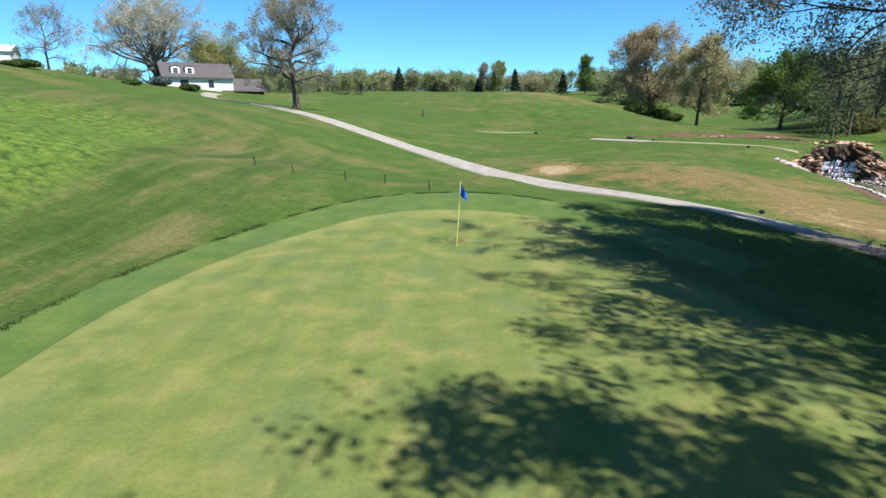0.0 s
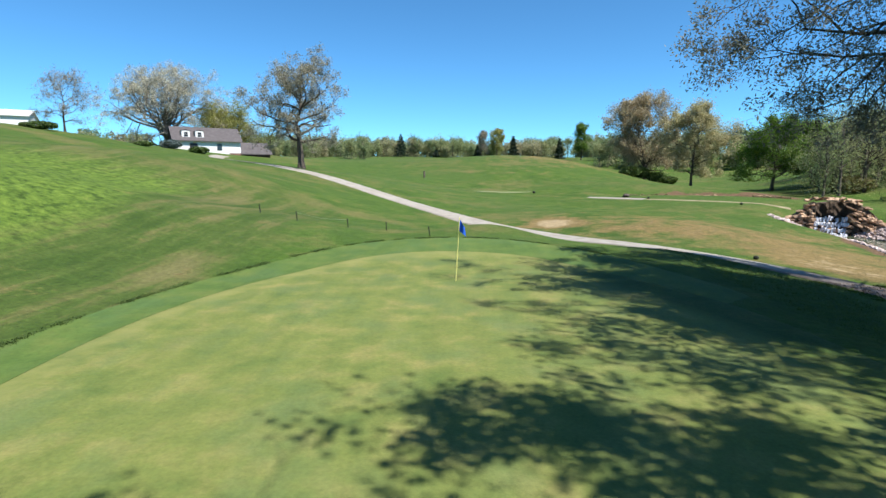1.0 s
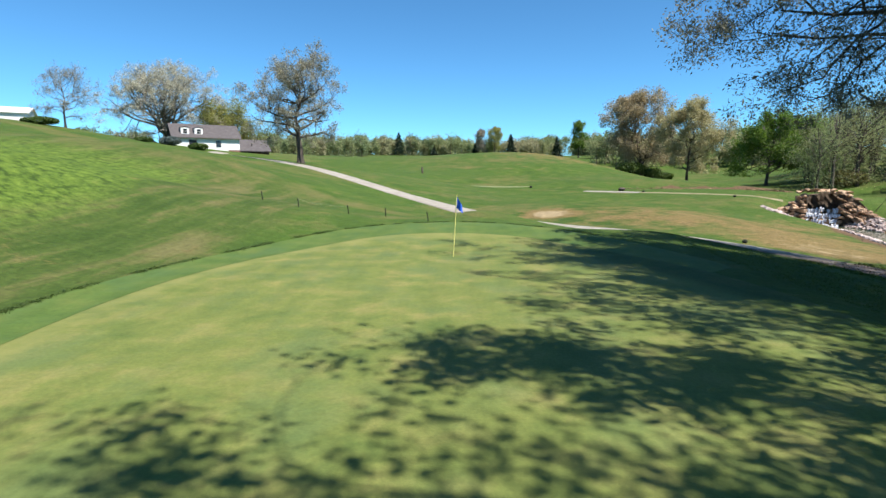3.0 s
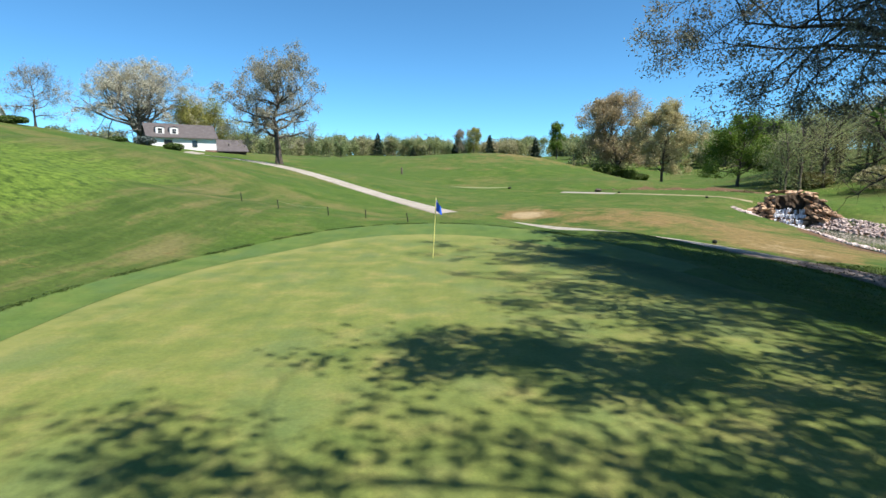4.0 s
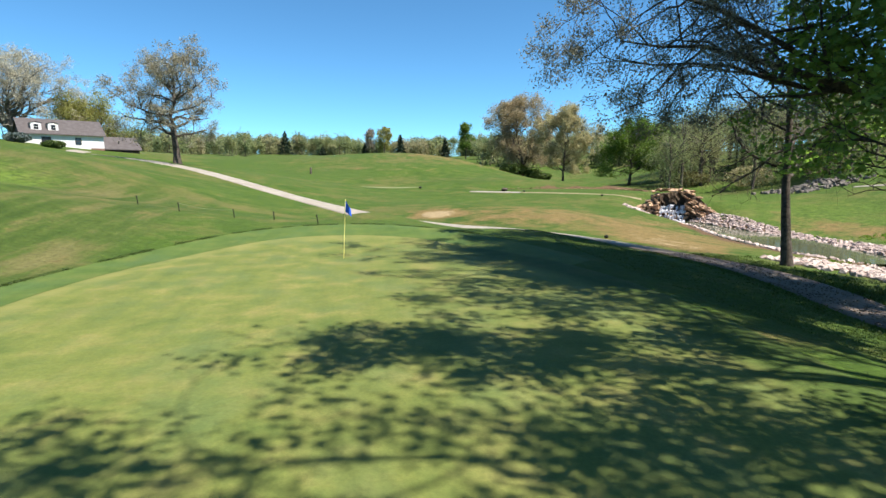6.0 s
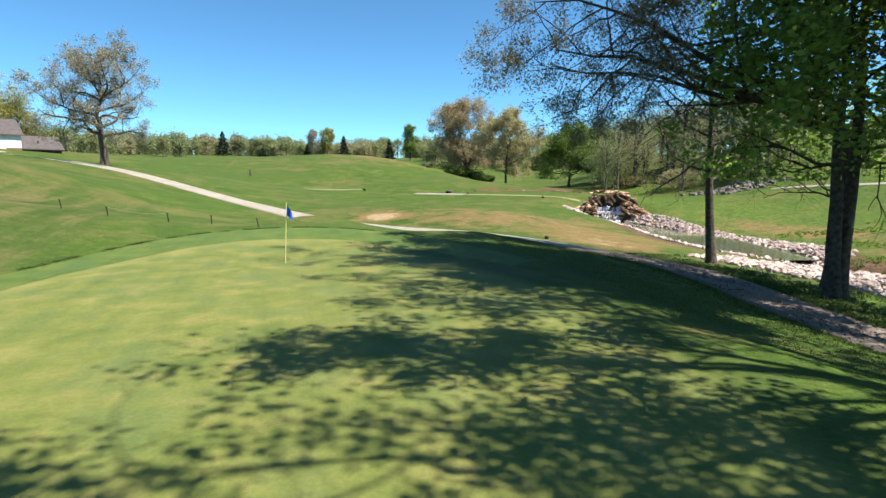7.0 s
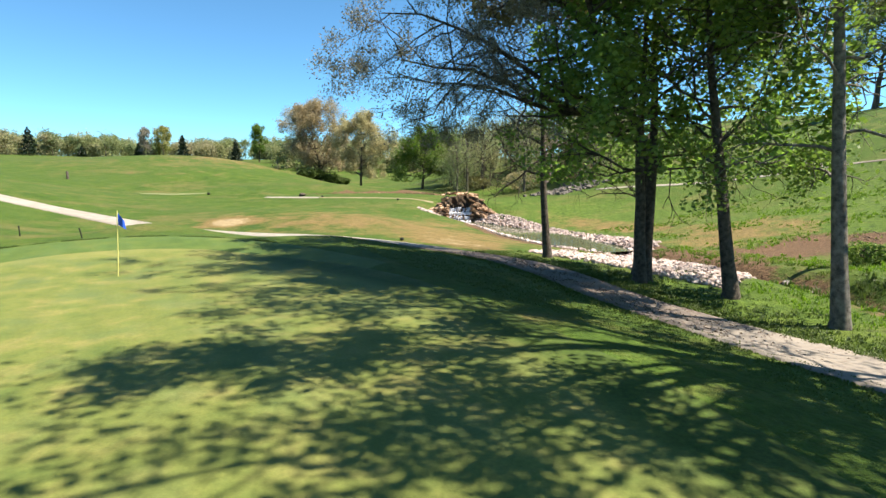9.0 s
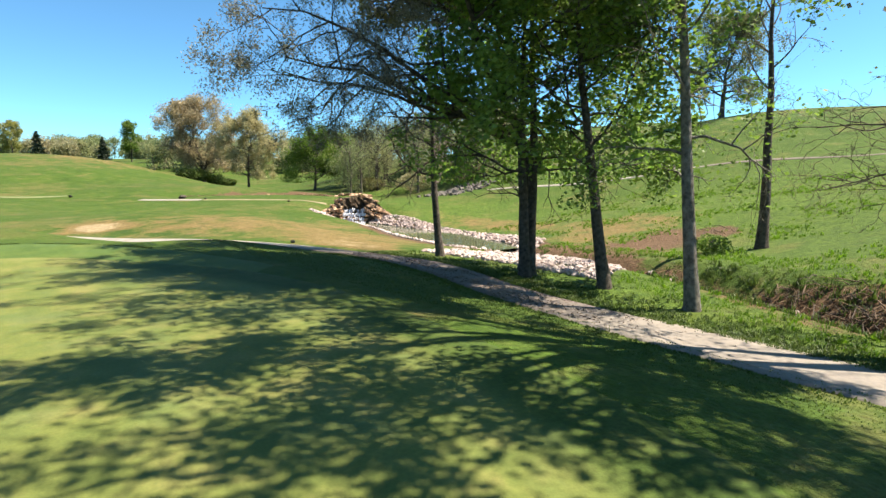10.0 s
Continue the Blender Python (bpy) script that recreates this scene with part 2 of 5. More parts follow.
LAND_EDGE = [
    (84, 147, 35, -2.82), (160, 80, 35, 7.72), (160, 80, 55, 6.38), (83, 171, 35, -1.08),
    (130, 200, 55, 2.99), (52, 234, 55, -0.5), (-61, 252, 55, 0.59), (-200, 200, 55, 4.68),
    (-200, 200, 90, 5.11), (-60, 300, 55, 1.67), (200, 300, 90, 7.64), (0, 400, 90, 3.98),
    (0, 400, 140, 5.94),
]


def smooth(a, b, v):
    t = np.clip((v - a) / (b - a), 0, 1)
    return t * t * (3 - 2 * t)


def to_line(x, y, line):
    """Distance to a polyline of (x, y, width, z) points, and the width and z at the nearest place."""
    best = np.full(np.shape(x), 1e9)
    wid, lev = np.zeros(np.shape(x)), np.zeros(np.shape(x))
    for (x0, y0, w0, z0), (x1, y1, w1, z1) in zip(line, line[1:]):
        dx, dy = x1 - x0, y1 - y0
        s = np.clip(((x - x0) * dx + (y - y0) * dy) / (dx * dx + dy * dy), 0, 1)
        d = np.hypot(x - x0 - s * dx, y - y0 - s * dy)
        near = d < best
        best = np.where(near, d, best)
        wid, lev = np.where(near, w0 + s * (w1 - w0), wid), np.where(near, z0 + s * (z1 - z0), lev)
    return best, wid, lev


POND = [(36.4, 51.4, 1.5, -2.2), (35.9, 46, 1.6, -2.2), (34.6, 40, 2.2, -2.2), (33.6, 34, 2.6, -2.2), (31.8, 28, 2.7, -2.2), (31.0, 24, 2.0, -2.2)]
CREEK = [(29.5, 22, 0.8, -2.25), (27, 13.5, 0.6, -2.0), (24.6, 8, 0.6, -2.0), (22.6, 4, 0.6, -2.0), (20.3, -0.5, 0.7, -2.0), (18.7, -6, 0.8, -2.1), (20, -18, 0.8, -2.2)]
UPPER = [(23, 73, 1.2, 0.3), (31, 71, 2.5, 0.3), (41, 67.5, 2.5, 0.3)]
GREEN_C, GREEN_R = (0.0, 10.0), (8.05, 16.4)


def green_radius(x, y):
    return np.sqrt(((x - GREEN_C[0]) / GREEN_R[0]) ** 2 + ((y - GREEN_C[1]) / GREEN_R[1]) ** 2)


def height(x, y):
    """The lie of the land."""
    x, y = np.asarray(x, float), np.asarray(y, float)
    z = np.full(np.broadcast(x, y).shape, LAND_BASE)
    for cx, cy, s, k in LAND_GREEN + LAND_NEAR + LAND_MID + LAND_FAR + LAND_EDGE:
        z = z + k * np.exp(-((x - cx) ** 2 + (y - cy) ** 2) / (2 * s * s))
    z = z + 11 * smooth(320, 700, np.hypot(x, y)) + 9 * smooth(700, 1600, np.hypot(x, y))
    g = green_radius(x, y)
    plate = 0.02 + 0.04 * np.sin(x * 0.35 + 1) * np.sin(y * 0.28) + 0.50 * smooth(19, 29, y)
    z = z + (plate - z) * (1 - smooth(0.9, 1.28, g))
    z = z + 0.27 * np.exp(-((x - 3.2) / 3.6) ** 2 - ((y - 31.3) / 1.5) ** 2)
    for line, slope in ((POND, 0.42), (CREEK, 0.75), (UPPER, 0.3)):
        d, w, lev = to_line(x, y, line)
        bank = lev + np.where(d > w, (d - w) * slope, (d - w) * 0.8)
        bank = np.maximum(bank, lev - 0.5)
        k = 0.35
        hh = np.clip(0.5 + 0.5 * (bank - z) / k, 0, 1)
        z = z * hh + bank * (1 - hh) - k * hh * (1 - hh)
    return z


def hz(x, y):
    return float(height(x, y))


def mesh_np(name, verts, faces, mat=None, smooth_shade=True):
    me = bpy.data.meshes.new(name)
    verts, faces = np.asarray(verts, np.float32), np.asarray(faces, np.int32)
    n, k = faces.shape
    me.vertices.add(len(verts))
    me.vertices.foreach_set("co", verts.ravel())
    me.loops.add(n * k)
    me.loops.foreach_set("vertex_index", faces.ravel())
    me.polygons.add(n)
    me.polygons.foreach_set("loop_start", np.arange(0, n * k, k, dtype=np.int32))
    me.polygons.foreach_set("use_smooth", np.full(n, smooth_shade))
    me.update(calc_edges=True)
    if mat:
        me.materials.append(mat)
    return me


def grid_faces(nu, nv):
    i = np.arange(nu - 1)[:, None] * nv + np.arange(nv - 1)[None]
    return np.stack([i, i + nv, i + nv + 1, i + 1], -1).reshape(-1, 4)


def spread_coords(a, b, step, reach, growth):
    mid = np.arange(a, b + 1e-6, step)
    out, s = [], step
    d = 0
    while d < reach:
        s *= growth
        d += s
        out.append(d)
    out = np.array(out)
    return np.r_[a - out[::-1], mid, b + out]


def part(name, bm, mat, parent, label=""):
    me = bpy.data.meshes.new(name)
    bm.to_mesh(me)
    bm.free()
    me.materials.append(mat)
    ob = new(name, me)
    ob.parent = parent
    return tagged(ob, label)


def part_mesh(name, me, parent, label=""):
    ob = new(name, me)
    ob.parent = parent
    return tagged(ob, label)


gx, gy = spread_coords(-14, 40, 0.4, 2600, 1.07), spread_coords(-8, 62, 0.4, 2600, 1.07)
GX, GY = np.meshgrid(gx, gy, indexing="ij")
GZ = height(GX, GY)
ground_mesh = mesh_np("ground", np.stack([GX, GY, GZ], -1).reshape(-1, 3), grid_faces(len(gx), len(gy)), M_GRASS)


def blob(cx, cy, rx, ry, turn=0.0):
    c, s = math.cos(turn), math.sin(turn)
    u, v = (GX - cx) * c + (GY - cy) * s, -(GX - cx) * s + (GY - cy) * c
    return np.exp(-((u / rx) ** 2 + (v / ry) ** 2))


PATH_LINE = [(14, -40), (13.2, -16), (12.8, -6), (13.1, -0.2), (13.4, 2), (13.9, 5.1), (14.9, 10.2), (16.1, 14.6), (16.5, 18.5), (15.8, 22), (14.7, 25), (13.4, 27.8), (10.3, 33.7),
             (7.8, 38.4), (6.2, 41.3), (2.3, 47.4), (-2.9, 54.5), (-9.5, 61.3), (-16.4, 66.7), (-23, 71), (-30, 77), (-38, 88), (-43, 98), (-44, 103)]
dry = 0.40 * blob(20, 41, 14, 10, -0.4) + 0.24 * blob(22, 36, 9, 3, -0.6) + 0.3 * blob(27, 33, 4, 4) + 0.6 * blob(40, 20, 7, 5)
dry += 0.22 * blob(15.5, 41, 5, 3) + 0.3 * blob(21, 31, 5, 4, -0.5) + 0.2 * blob(25, 39, 5, 5)
dry = 0.5 * np.tanh(dry / 0.5) + 1.0 * blob(8.6, 46.4, 1.9, 2.2)
dry += 0.5 * blob(43, 34, 3, 9) + 0.55 * blob(19.5, 27, 3, 4) + 0.35 * blob(24, 120, 20, 12) + 0.4 * blob(29, 68, 6, 2.5, -0.3)
lush = smooth(-13.2, -15.6, GX + 0.22 * np.maximum(GY - 21, 0)) * (1 - smooth(34, 42, GY)) * smooth(-52, -38, GX) * smooth(-6, 4, GY) + 0.7 * blob(50, 10, 22, 22) + 0.5 * blob(46, 44, 10, 12) + 0.6 * blob(17, 4, 3, 30)
creek_d = to_line(GX, GY, CREEK)[0]
pond_d, pond_w, _ = to_line(GX, GY, POND)
bare = 0.62 * np.exp(-(creek_d / 2.0) ** 2) + 0.9 * np.exp(-(np.maximum(pond_d - pond_w, 0) / 1.8) ** 2) + 0.8 * blob(30, 17, 4.5, 2.5) + 0.7 * blob(35.5, 13.5, 4.5, 2.4, 0.1) + 0.8 * blob(37, 11, 2, 1.2) + 0.9 * blob(29.3, 18, 2.2, 4.5) + 0.8 * blob(21.8, 1.0, 2.2, 4.0) + 1.0 * blob(41.5, 71.5, 5, 2.6) + 0.75 * blob(33, 74.3, 5, 1.8, -0.3)
hillside = smooth(-7.5, -9.5, GX) * (1 - smooth(36, 50, GY)) * (1 - 0.8 * smooth(-30, -45, GX))
zone = ground_mesh.color_attributes.new("zone", "FLOAT_COLOR", "POINT")
cols = np.stack([np.clip(dry, 0, 1), np.clip(lush, 0, 1), np.clip(bare, 0, 1), hillside], -1)
zone.data.foreach_set("color", cols.astype(np.float32).ravel())
ground = tagged(new("ground", ground_mesh), "rolling rough golf course grass with dry patches", "ground", kind="structure")


TURF_R, LIP_R = (8.05, 14.0), (9.55, 17.7)


def outline(a, part_of):
    """The turf's edge (0) or the collar's lip (1) at an angle round the green; the front reaches further than the back."""
    rx = TURF_R[0] + part_of * (LIP_R[0] - TURF_R[0])
    back = TURF_R[1] + part_of * (LIP_R[1] - TURF_R[1])
    ry = np.where(np.sin(a) > 0, back, GREEN_R[1] * (1 + 0.2 * part_of))
    wob = 1 + 0.012 * np.sin(3 * a + 1) + 0.007 * np.sin(7 * a)
    return GREEN_C[0] + rx * np.cos(a) * wob, GREEN_C[1] + ry * np.sin(a) * wob


def green_sheet(name, lift, mat, a0=0.0, a1=2 * np.pi, ringed=False):
    """A turf sheet over the green, or, ringed, from its edge out to the lip."""
    spokes, rings = 180, 12 if ringed else 45
    whole = a1 - a0 > 6.28
    a = np.linspace(a0, a1, spokes, endpoint=not whole)
    r = np.linspace(0, 1, rings)[:, None]
    x0, y0 = outline(a, 0)
    x1, y1 = outline(a, 1)
    if ringed:
        x, y = x0 + (x1 - x0) * (r * 1.03 - 0.03), y0 + (y1 - y0) * (r * 1.03 - 0.03)
    else:
        x, y = GREEN_C[0] + (x0 - GREEN_C[0]) * r, GREEN_C[1] + (y0 - GREEN_C[1]) * r
    z = height(x, y) + lift
    z[-1] -= 0.018
    v = np.stack([x, y, z], -1).reshape(-1, 3)
    if not whole:
        taper = np.minimum(1, np.minimum(np.arange(spokes), np.arange(spokes)[::-1]) / 8)
        v[:, 2] -= 0.05 * (1 - np.tile(taper, rings))
    last = spokes if whole else spokes - 1
    i = np.arange(rings - 1)[:, None] * spokes + np.arange(last)[None]
    j = np.arange(rings - 1)[:, None] * spokes + (np.arange(last)[None] + 1) % spokes
    me = mesh_np(name, v, np.stack([i, i + spokes, j + spokes, j], -1).reshape(-1, 4), mat)
    worn = np.outer(smooth(0.70, 0.97, r[:, 0]), smooth(0.3, 0.75, np.cos(a + 0.12))) * (not ringed)
    me.attributes.new("edge", "FLOAT", "POINT").data.foreach_set("value", worn.ravel().astype(np.float32))
    rim = np.outer(smooth(0.86, 0.95, r[:, 0]), np.ones(spokes)) * (not ringed)
    me.attributes.new("rim", "FLOAT", "POINT").data.foreach_set("value", rim.ravel().astype(np.float32))
    return me


collar = tagged(new("green_collar", green_sheet("green_collar", 0.012, M_COLLAR, 0.25, 4.1, True)), "mown darker collar of grass round the putting green", "grass", kind="structure")
putting_green = tagged(new("putting_green", green_sheet("putting_green", 0.02, M_GREEN)), "closely mown mottled putting green turf", "grass", kind="structure")


def spline(points, step):
    """Points of a smooth curve through the given ones."""
    p = np.array(points, float)
    p = np.vstack([2 * p[0] - p[1], p, 2 * p[-1] - p[-2]])
    out = []
    for i in range(1, len(p) - 2):
        n = max(2, int(np.linalg.norm(p[i + 1] - p[i]) / step))
        for t in np.linspace(0, 1, n, endpoint=False):
            out.append(0.5 * (2 * p[i] + (p[i + 1] - p[i - 1]) * t + (2 * p[i - 1] - 5 * p[i] + 4 * p[i + 1] - p[i + 2]) * t * t
                              + (3 * p[i] - p[i - 1] - 3 * p[i + 1] + p[i + 2]) * t ** 3))
    out.append(p[-2])
    return np.array(out)


def ribbon(name, line, width, lift, mat, seed=0):
    """A path draped over the land, with a low edge."""
    c = spline(line, 0.5)
    d = np.gradient(c, axis=0)
    d /= np.linalg.norm(d, axis=1)[:, None]
    nrm = np.stack([-d[:, 1], d[:, 0]], -1)
    rg = np.random.default_rng(seed)
    wob = np.convolve(rg.normal(0, 1, len(c) + 8), np.ones(9) / 9, "valid") * 0.12
    wide = width * (1 + 0.35 * (1 - smooth(1, 13, c[:, 1])) * smooth(8, 12, c[:, 0]) * (1 - smooth(16, 19, c[:, 0])))
    offs = np.array([-0.52, -0.5, -0.3, 0, 0.3, 0.5, 0.52])
    v = []
    for k, o in enumerate(offs):
        p = c + nrm * (o * wide + np.sign(o) * wob)[:, None] if o else c
        z = height(p[:, 0], p[:, 1]) + (lift if 0 < k < 6 else -0.1)
        v.append(np.column_stack([p, z]))
    v = np.stack(v, 1).reshape(-1, 3)
    me = mesh_np(name, v, grid_faces(len(c), 7)[:, ::-1], mat)
    # painted tree shade and litter: full beneath the row, half nearer, none beyond
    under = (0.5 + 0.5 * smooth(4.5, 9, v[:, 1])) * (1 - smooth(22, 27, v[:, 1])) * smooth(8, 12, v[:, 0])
    me.attributes.new("litter_shade", "FLOAT", "POINT").data.foreach_set("value", under.astype(np.float32))
    return me


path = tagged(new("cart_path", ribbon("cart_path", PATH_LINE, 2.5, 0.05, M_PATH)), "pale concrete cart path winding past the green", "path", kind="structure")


def water_sheet(name, line, lift, mat, extra=0.25):
    c = spline([(p[0], p[1]) for p in line], 0.4)
    d = np.gradient(c, axis=0)
    d /= np.linalg.norm(d, axis=1)[:, None]
    nrm = np.stack([-d[:, 1], d[:, 0]], -1)
    _, w, lev = to_line(c[:, 0], c[:, 1], line)
    v = []
    for o in (-1, -0.5, 0, 0.5, 1):
        p = c + nrm * (o * (w + extra))[:, None]
        v.append(np.column_stack([p, lev + lift]))
    return mesh_np(name, np.stack(v, 1).reshape(-1, 3), grid_faces(len(c), 5)[:, ::-1], mat)


pond = tagged(new("pond_water", water_sheet("pond_water", POND, 0.0, M_WATER, 0.6)), "still murky green pond water", "water", kind="structure")
creek = tagged(new("creek_water", water_sheet("creek_water", CREEK, 0.06 - 0.3, M_WATER, 0.0)), "shallow creek water in a ditch", "water", kind="structure")


upper_pond = tagged(new("upper_pond_water", water_sheet("upper_pond_water", UPPER, 0.0, M_WATER, 0.4)), "dark still water of the upper pond", "water", kind="structure")
path_two = tagged(new("foot_path", ribbon("foot_path", [(17.5, 70), (20, 67.6), (23, 65)], 0.9, 0.04, M_PATH, 2)), "short pale path leading towards the waterfall", "path", kind="structure")
dirt_path = tagged(new("dirt_path", ribbon("dirt_path", [(23.1, 64.9), (28, 61.8), (33, 59.3), (36, 58)], 0.5, 0.035, M_DIRT, 4)), "narrow worn dirt path to the waterfall", "path", kind="structure")
path_hill = tagged(new("hill_path", ribbon("hill_path", [(60, 52), (64, 42), (68, 32), (70.5, 21), (71.5, 7), (72, -12), (70, -40)], 0.7, 0.05, M_PATH, 3)), "pale cart path crossing the hillside", "path", kind="structure")


# ---- trees ----
def tubes(lines):
    """One mesh's vertices and faces for tapered tubes along (points, radii, sides)."""
    V, F, n = [], [], 0
    for p, r, k in lines:
        d = np.gradient(p, axis=0)
        d /= np.linalg.norm(d, axis=1)[:, None] + 1e-9
        ref = np.array([0.0, 0.0, 1.0]) if abs(d[0, 2]) < 0.8 else np.array([1.0, 0.0, 0.0])
        u = np.cross(d, ref)
        u /= np.linalg.norm(u, axis=1)[:, None] + 1e-9
        w = np.cross(d, u)
        a = np.linspace(0, 2 * np.pi, k, endpoint=False)
        ring = p[:, None] + r[:, None, None] * (np.cos(a)[None, :, None] * u[:, None] + np.sin(a)[None, :, None] * w[:, None])
        V.append(ring.reshape(-1, 3))
        m = len(p)
        i = np.arange(m - 1)[:, None] * k + np.arange(k)[None]
        j = np.arange(m - 1)[:, None] * k + (np.arange(k)[None] + 1) % k
        F.append(np.stack([i, j, j + k, i + k], -1).reshape(-1, 4) + n)
        n += m * k
    return np.concatenate(V), np.concatenate(F)


def leaf_quads(rg, pos, size, flat=0.4, slim=0.33, hang=0.0):
    """Small leaves at the given places, as diamonds turned at random."""
    n = len(pos)
    a = rg.normal(0, 1, (n, 3))
    a[:, 2] = a[:, 2] * flat - hang
    a /= np.linalg.norm(a, axis=1)[:, None]
    b = np.cross(a, rg.normal(0, 1, (n, 3)))
    b /= np.linalg.norm(b, axis=1)[:, None]
    s = size * rg.uniform(0.6, 1.3, n)[:, None]
    v = np.stack([pos - a * s * 0.5, pos + b * s * slim, pos + a * s * 0.5, pos - b * s * slim], 1)
    return v.reshape(-1, 3), np.arange(4 * n).reshape(-1, 4)


def grow(seed, tall, spread, girth, first=0.25, limbs=16, levels=3, kids=(7, 5, 4), lift=0.55, lean=(0, 0), shape="oval", wob=0.04, stems=1, arms=(), crook=0.16, fat=0.5, arm_crook=0.1, arm_from=0.25):
    """The limbs of a tree: tubes, and the places along its twigs. arms: extra limbs as (height, degrees, rise, length, radius, leafiness)."""
    rg = np.random.default_rng(seed)
    lines, twigs, own = [], [], []

    def branch(p0, d0, length, r0, level, bend, arm=False):
        n = 8 if arm else 7 if level == 1 else 5 if level == 2 else 4
        p, d = [p0], d0 / np.linalg.norm(d0)
        for i in range(n):
            d = d + rg.normal(0, arm_crook + (0.05 * level if arm_crook > 0.05 or level > 1 else 0) if arm else crook + 0.05 * level, 3) + np.array([0, 0, bend / n])
            d /= np.linalg.norm(d)
            p.append(p[-1] + d * length / n)
        p = np.array(p)
        s = np.linspace(0, 1, n + 1)
        r = np.maximum(r0 * (1 - 0.85 * s), 0.004)
        lines.append((p, r, 6 if level == 1 else 4 if level == 2 else 3))
        own.append(arm)
        if level >= levels:
            twigs.append((p, arm))
            return
        count = kids[min(level - 1, len(kids) - 1)] * (2 if arm and level == 1 else 1)
        for k in range(count):
            u0 = arm_from if arm and level == 1 else 0.25
            u = u0 + (1 - u0) * (k + rg.uniform(0.2, 1)) / count
            f = min(u, 0.999) * n
            i = int(f)
            q = p[i] + (p[i + 1] - p[i]) * (f - i)
            dd = p[i + 1] - p[i]
            dd /= np.linalg.norm(dd)
            side = np.cross(dd, rg.normal(0, 1, 3))
            side /= np.linalg.norm(side)
            branch(q, dd * 0.75 + side * rg.uniform(0.6, 1.0), length * rg.uniform(0.38, 0.6) * (1.15 - 0.4 * u) * (0.75 if arm and level == 1 else 1), r0 * (1 - 0.8 * u) * 0.62 + 0.004, level + 1, bend * 0.6, arm)

    for st in range(stems):
        off = np.array([math.cos(st * 2.6 + 0.4), math.sin(st * 2.6 + 0.4), 0]) * (girth * 0.75 if stems > 1 else 0)
        n = 12
        s = np.linspace(0, 1, n + 1)
        sway = np.cumsum(rg.normal(0, wob, (n + 1, 2)), axis=0)
        top = tall * (0.92 if st == 0 else 0.8)
        tx = off[0] * (1 + 3 * s) + (lean[0] * s + sway[:, 0] * s) * tall * 0.5
        ty = off[1] * (1 + 3 * s) + (lean[1] * s + sway[:, 1] * s) * tall * 0.5
        tp = np.column_stack([tx, ty, s * top])
        tp = np.vstack([tp[:1] + [[0, 0, -0.4]], tp[:1] + [[0, 0, 0.25]], tp[1:]])
        ss = np.r_[0, 0.02, s[1:]]
        tr = girth * (1 - 0.9 * ss ** 0.9)
        tr[0] *= 1.55
        tr[1] *= 1.15
        lines.append((tp, np.maximum(tr, 0.02), 12))
        own.append(True)
        m = limbs if st == 0 else limbs * 2 // 3
        for k in range(m):
            u = first + (0.97 - first) * (k + rg.uniform(0, 0.8)) / m
            f = u * n
            i = min(int(f), n - 1) + 1
            q = tp[i] + (tp[min(i + 1, n + 1)] - tp[i]) * (f - i + 1)
            az = k * 2.4 + rg.uniform(-0.5, 0.5)
            v = (u - first) / (1 - first)
            if shape == "oval":
                reach = 0.55 + 0.75 * math.sin(math.pi * min(v * 0.9 + 0.12, 1))
            elif shape == "dome":
                reach = 1.25 - 0.55 * v * v
            elif shape == "cone":
                reach = 1.25 * (1 - v) + 0.12
            else:
                reach = 0.8
            el = lift * (0.35 + 1.1 * v)
            d0 = np.array([math.cos(az), math.sin(az), math.tan(min(el, 1.3))])
            branch(q, d0, spread * 0.5 * reach * rg.uniform(0.8, 1.1), girth * (1 - 0.85 * u) * fat + 0.012, 1, 0.35)
    # bring the crown to its true height and spread
    tw = np.concatenate([t for t, a in twigs if not a]) if any(not a for t, a in twigs) else np.array([[spread / 2, 0, tall]])
    kz = tall / np.percentile(tw[:, 2], 99.5)
    kr = spread / 2 / np.percentile(np.hypot(tw[:, 0], tw[:, 1]), 97)
    axis = lines[0][0]

    def fitted(p):
        mid = np.column_stack([np.interp(p[:, 2], axis[:, 2], axis[:, 0]), np.interp(p[:, 2], axis[:, 2], axis[:, 1])])
        return np.column_stack([mid + (p[:, :2] - mid) * kr, p[:, 2] * kz])

    out = [fitted(t) for t, a in twigs]
    lines = [(fitted(p) if not o else p * (1, 1, kz), r, k) for (p, r, k), o in zip(lines, own)]
    cut = len(lines)
    far = []
    for hgt, deg, rise, length, rad, leafiness in arms:
        before = len(twigs)
        trunk = lines[0][0]
        x0, y0 = np.interp(hgt, trunk[:, 2], trunk[:, 0]), np.interp(hgt, trunk[:, 2], trunk[:, 1])
        a = radians(deg)
        branch(np.array([x0, y0, hgt]), np.array([math.cos(a), math.sin(a), math.tan(radians(rise))]), length, rad, 1, 0.1, True)
        far.append((np.concatenate([t for t, a in twigs[before:]]), leafiness))
    return lines, np.concatenate(out), far


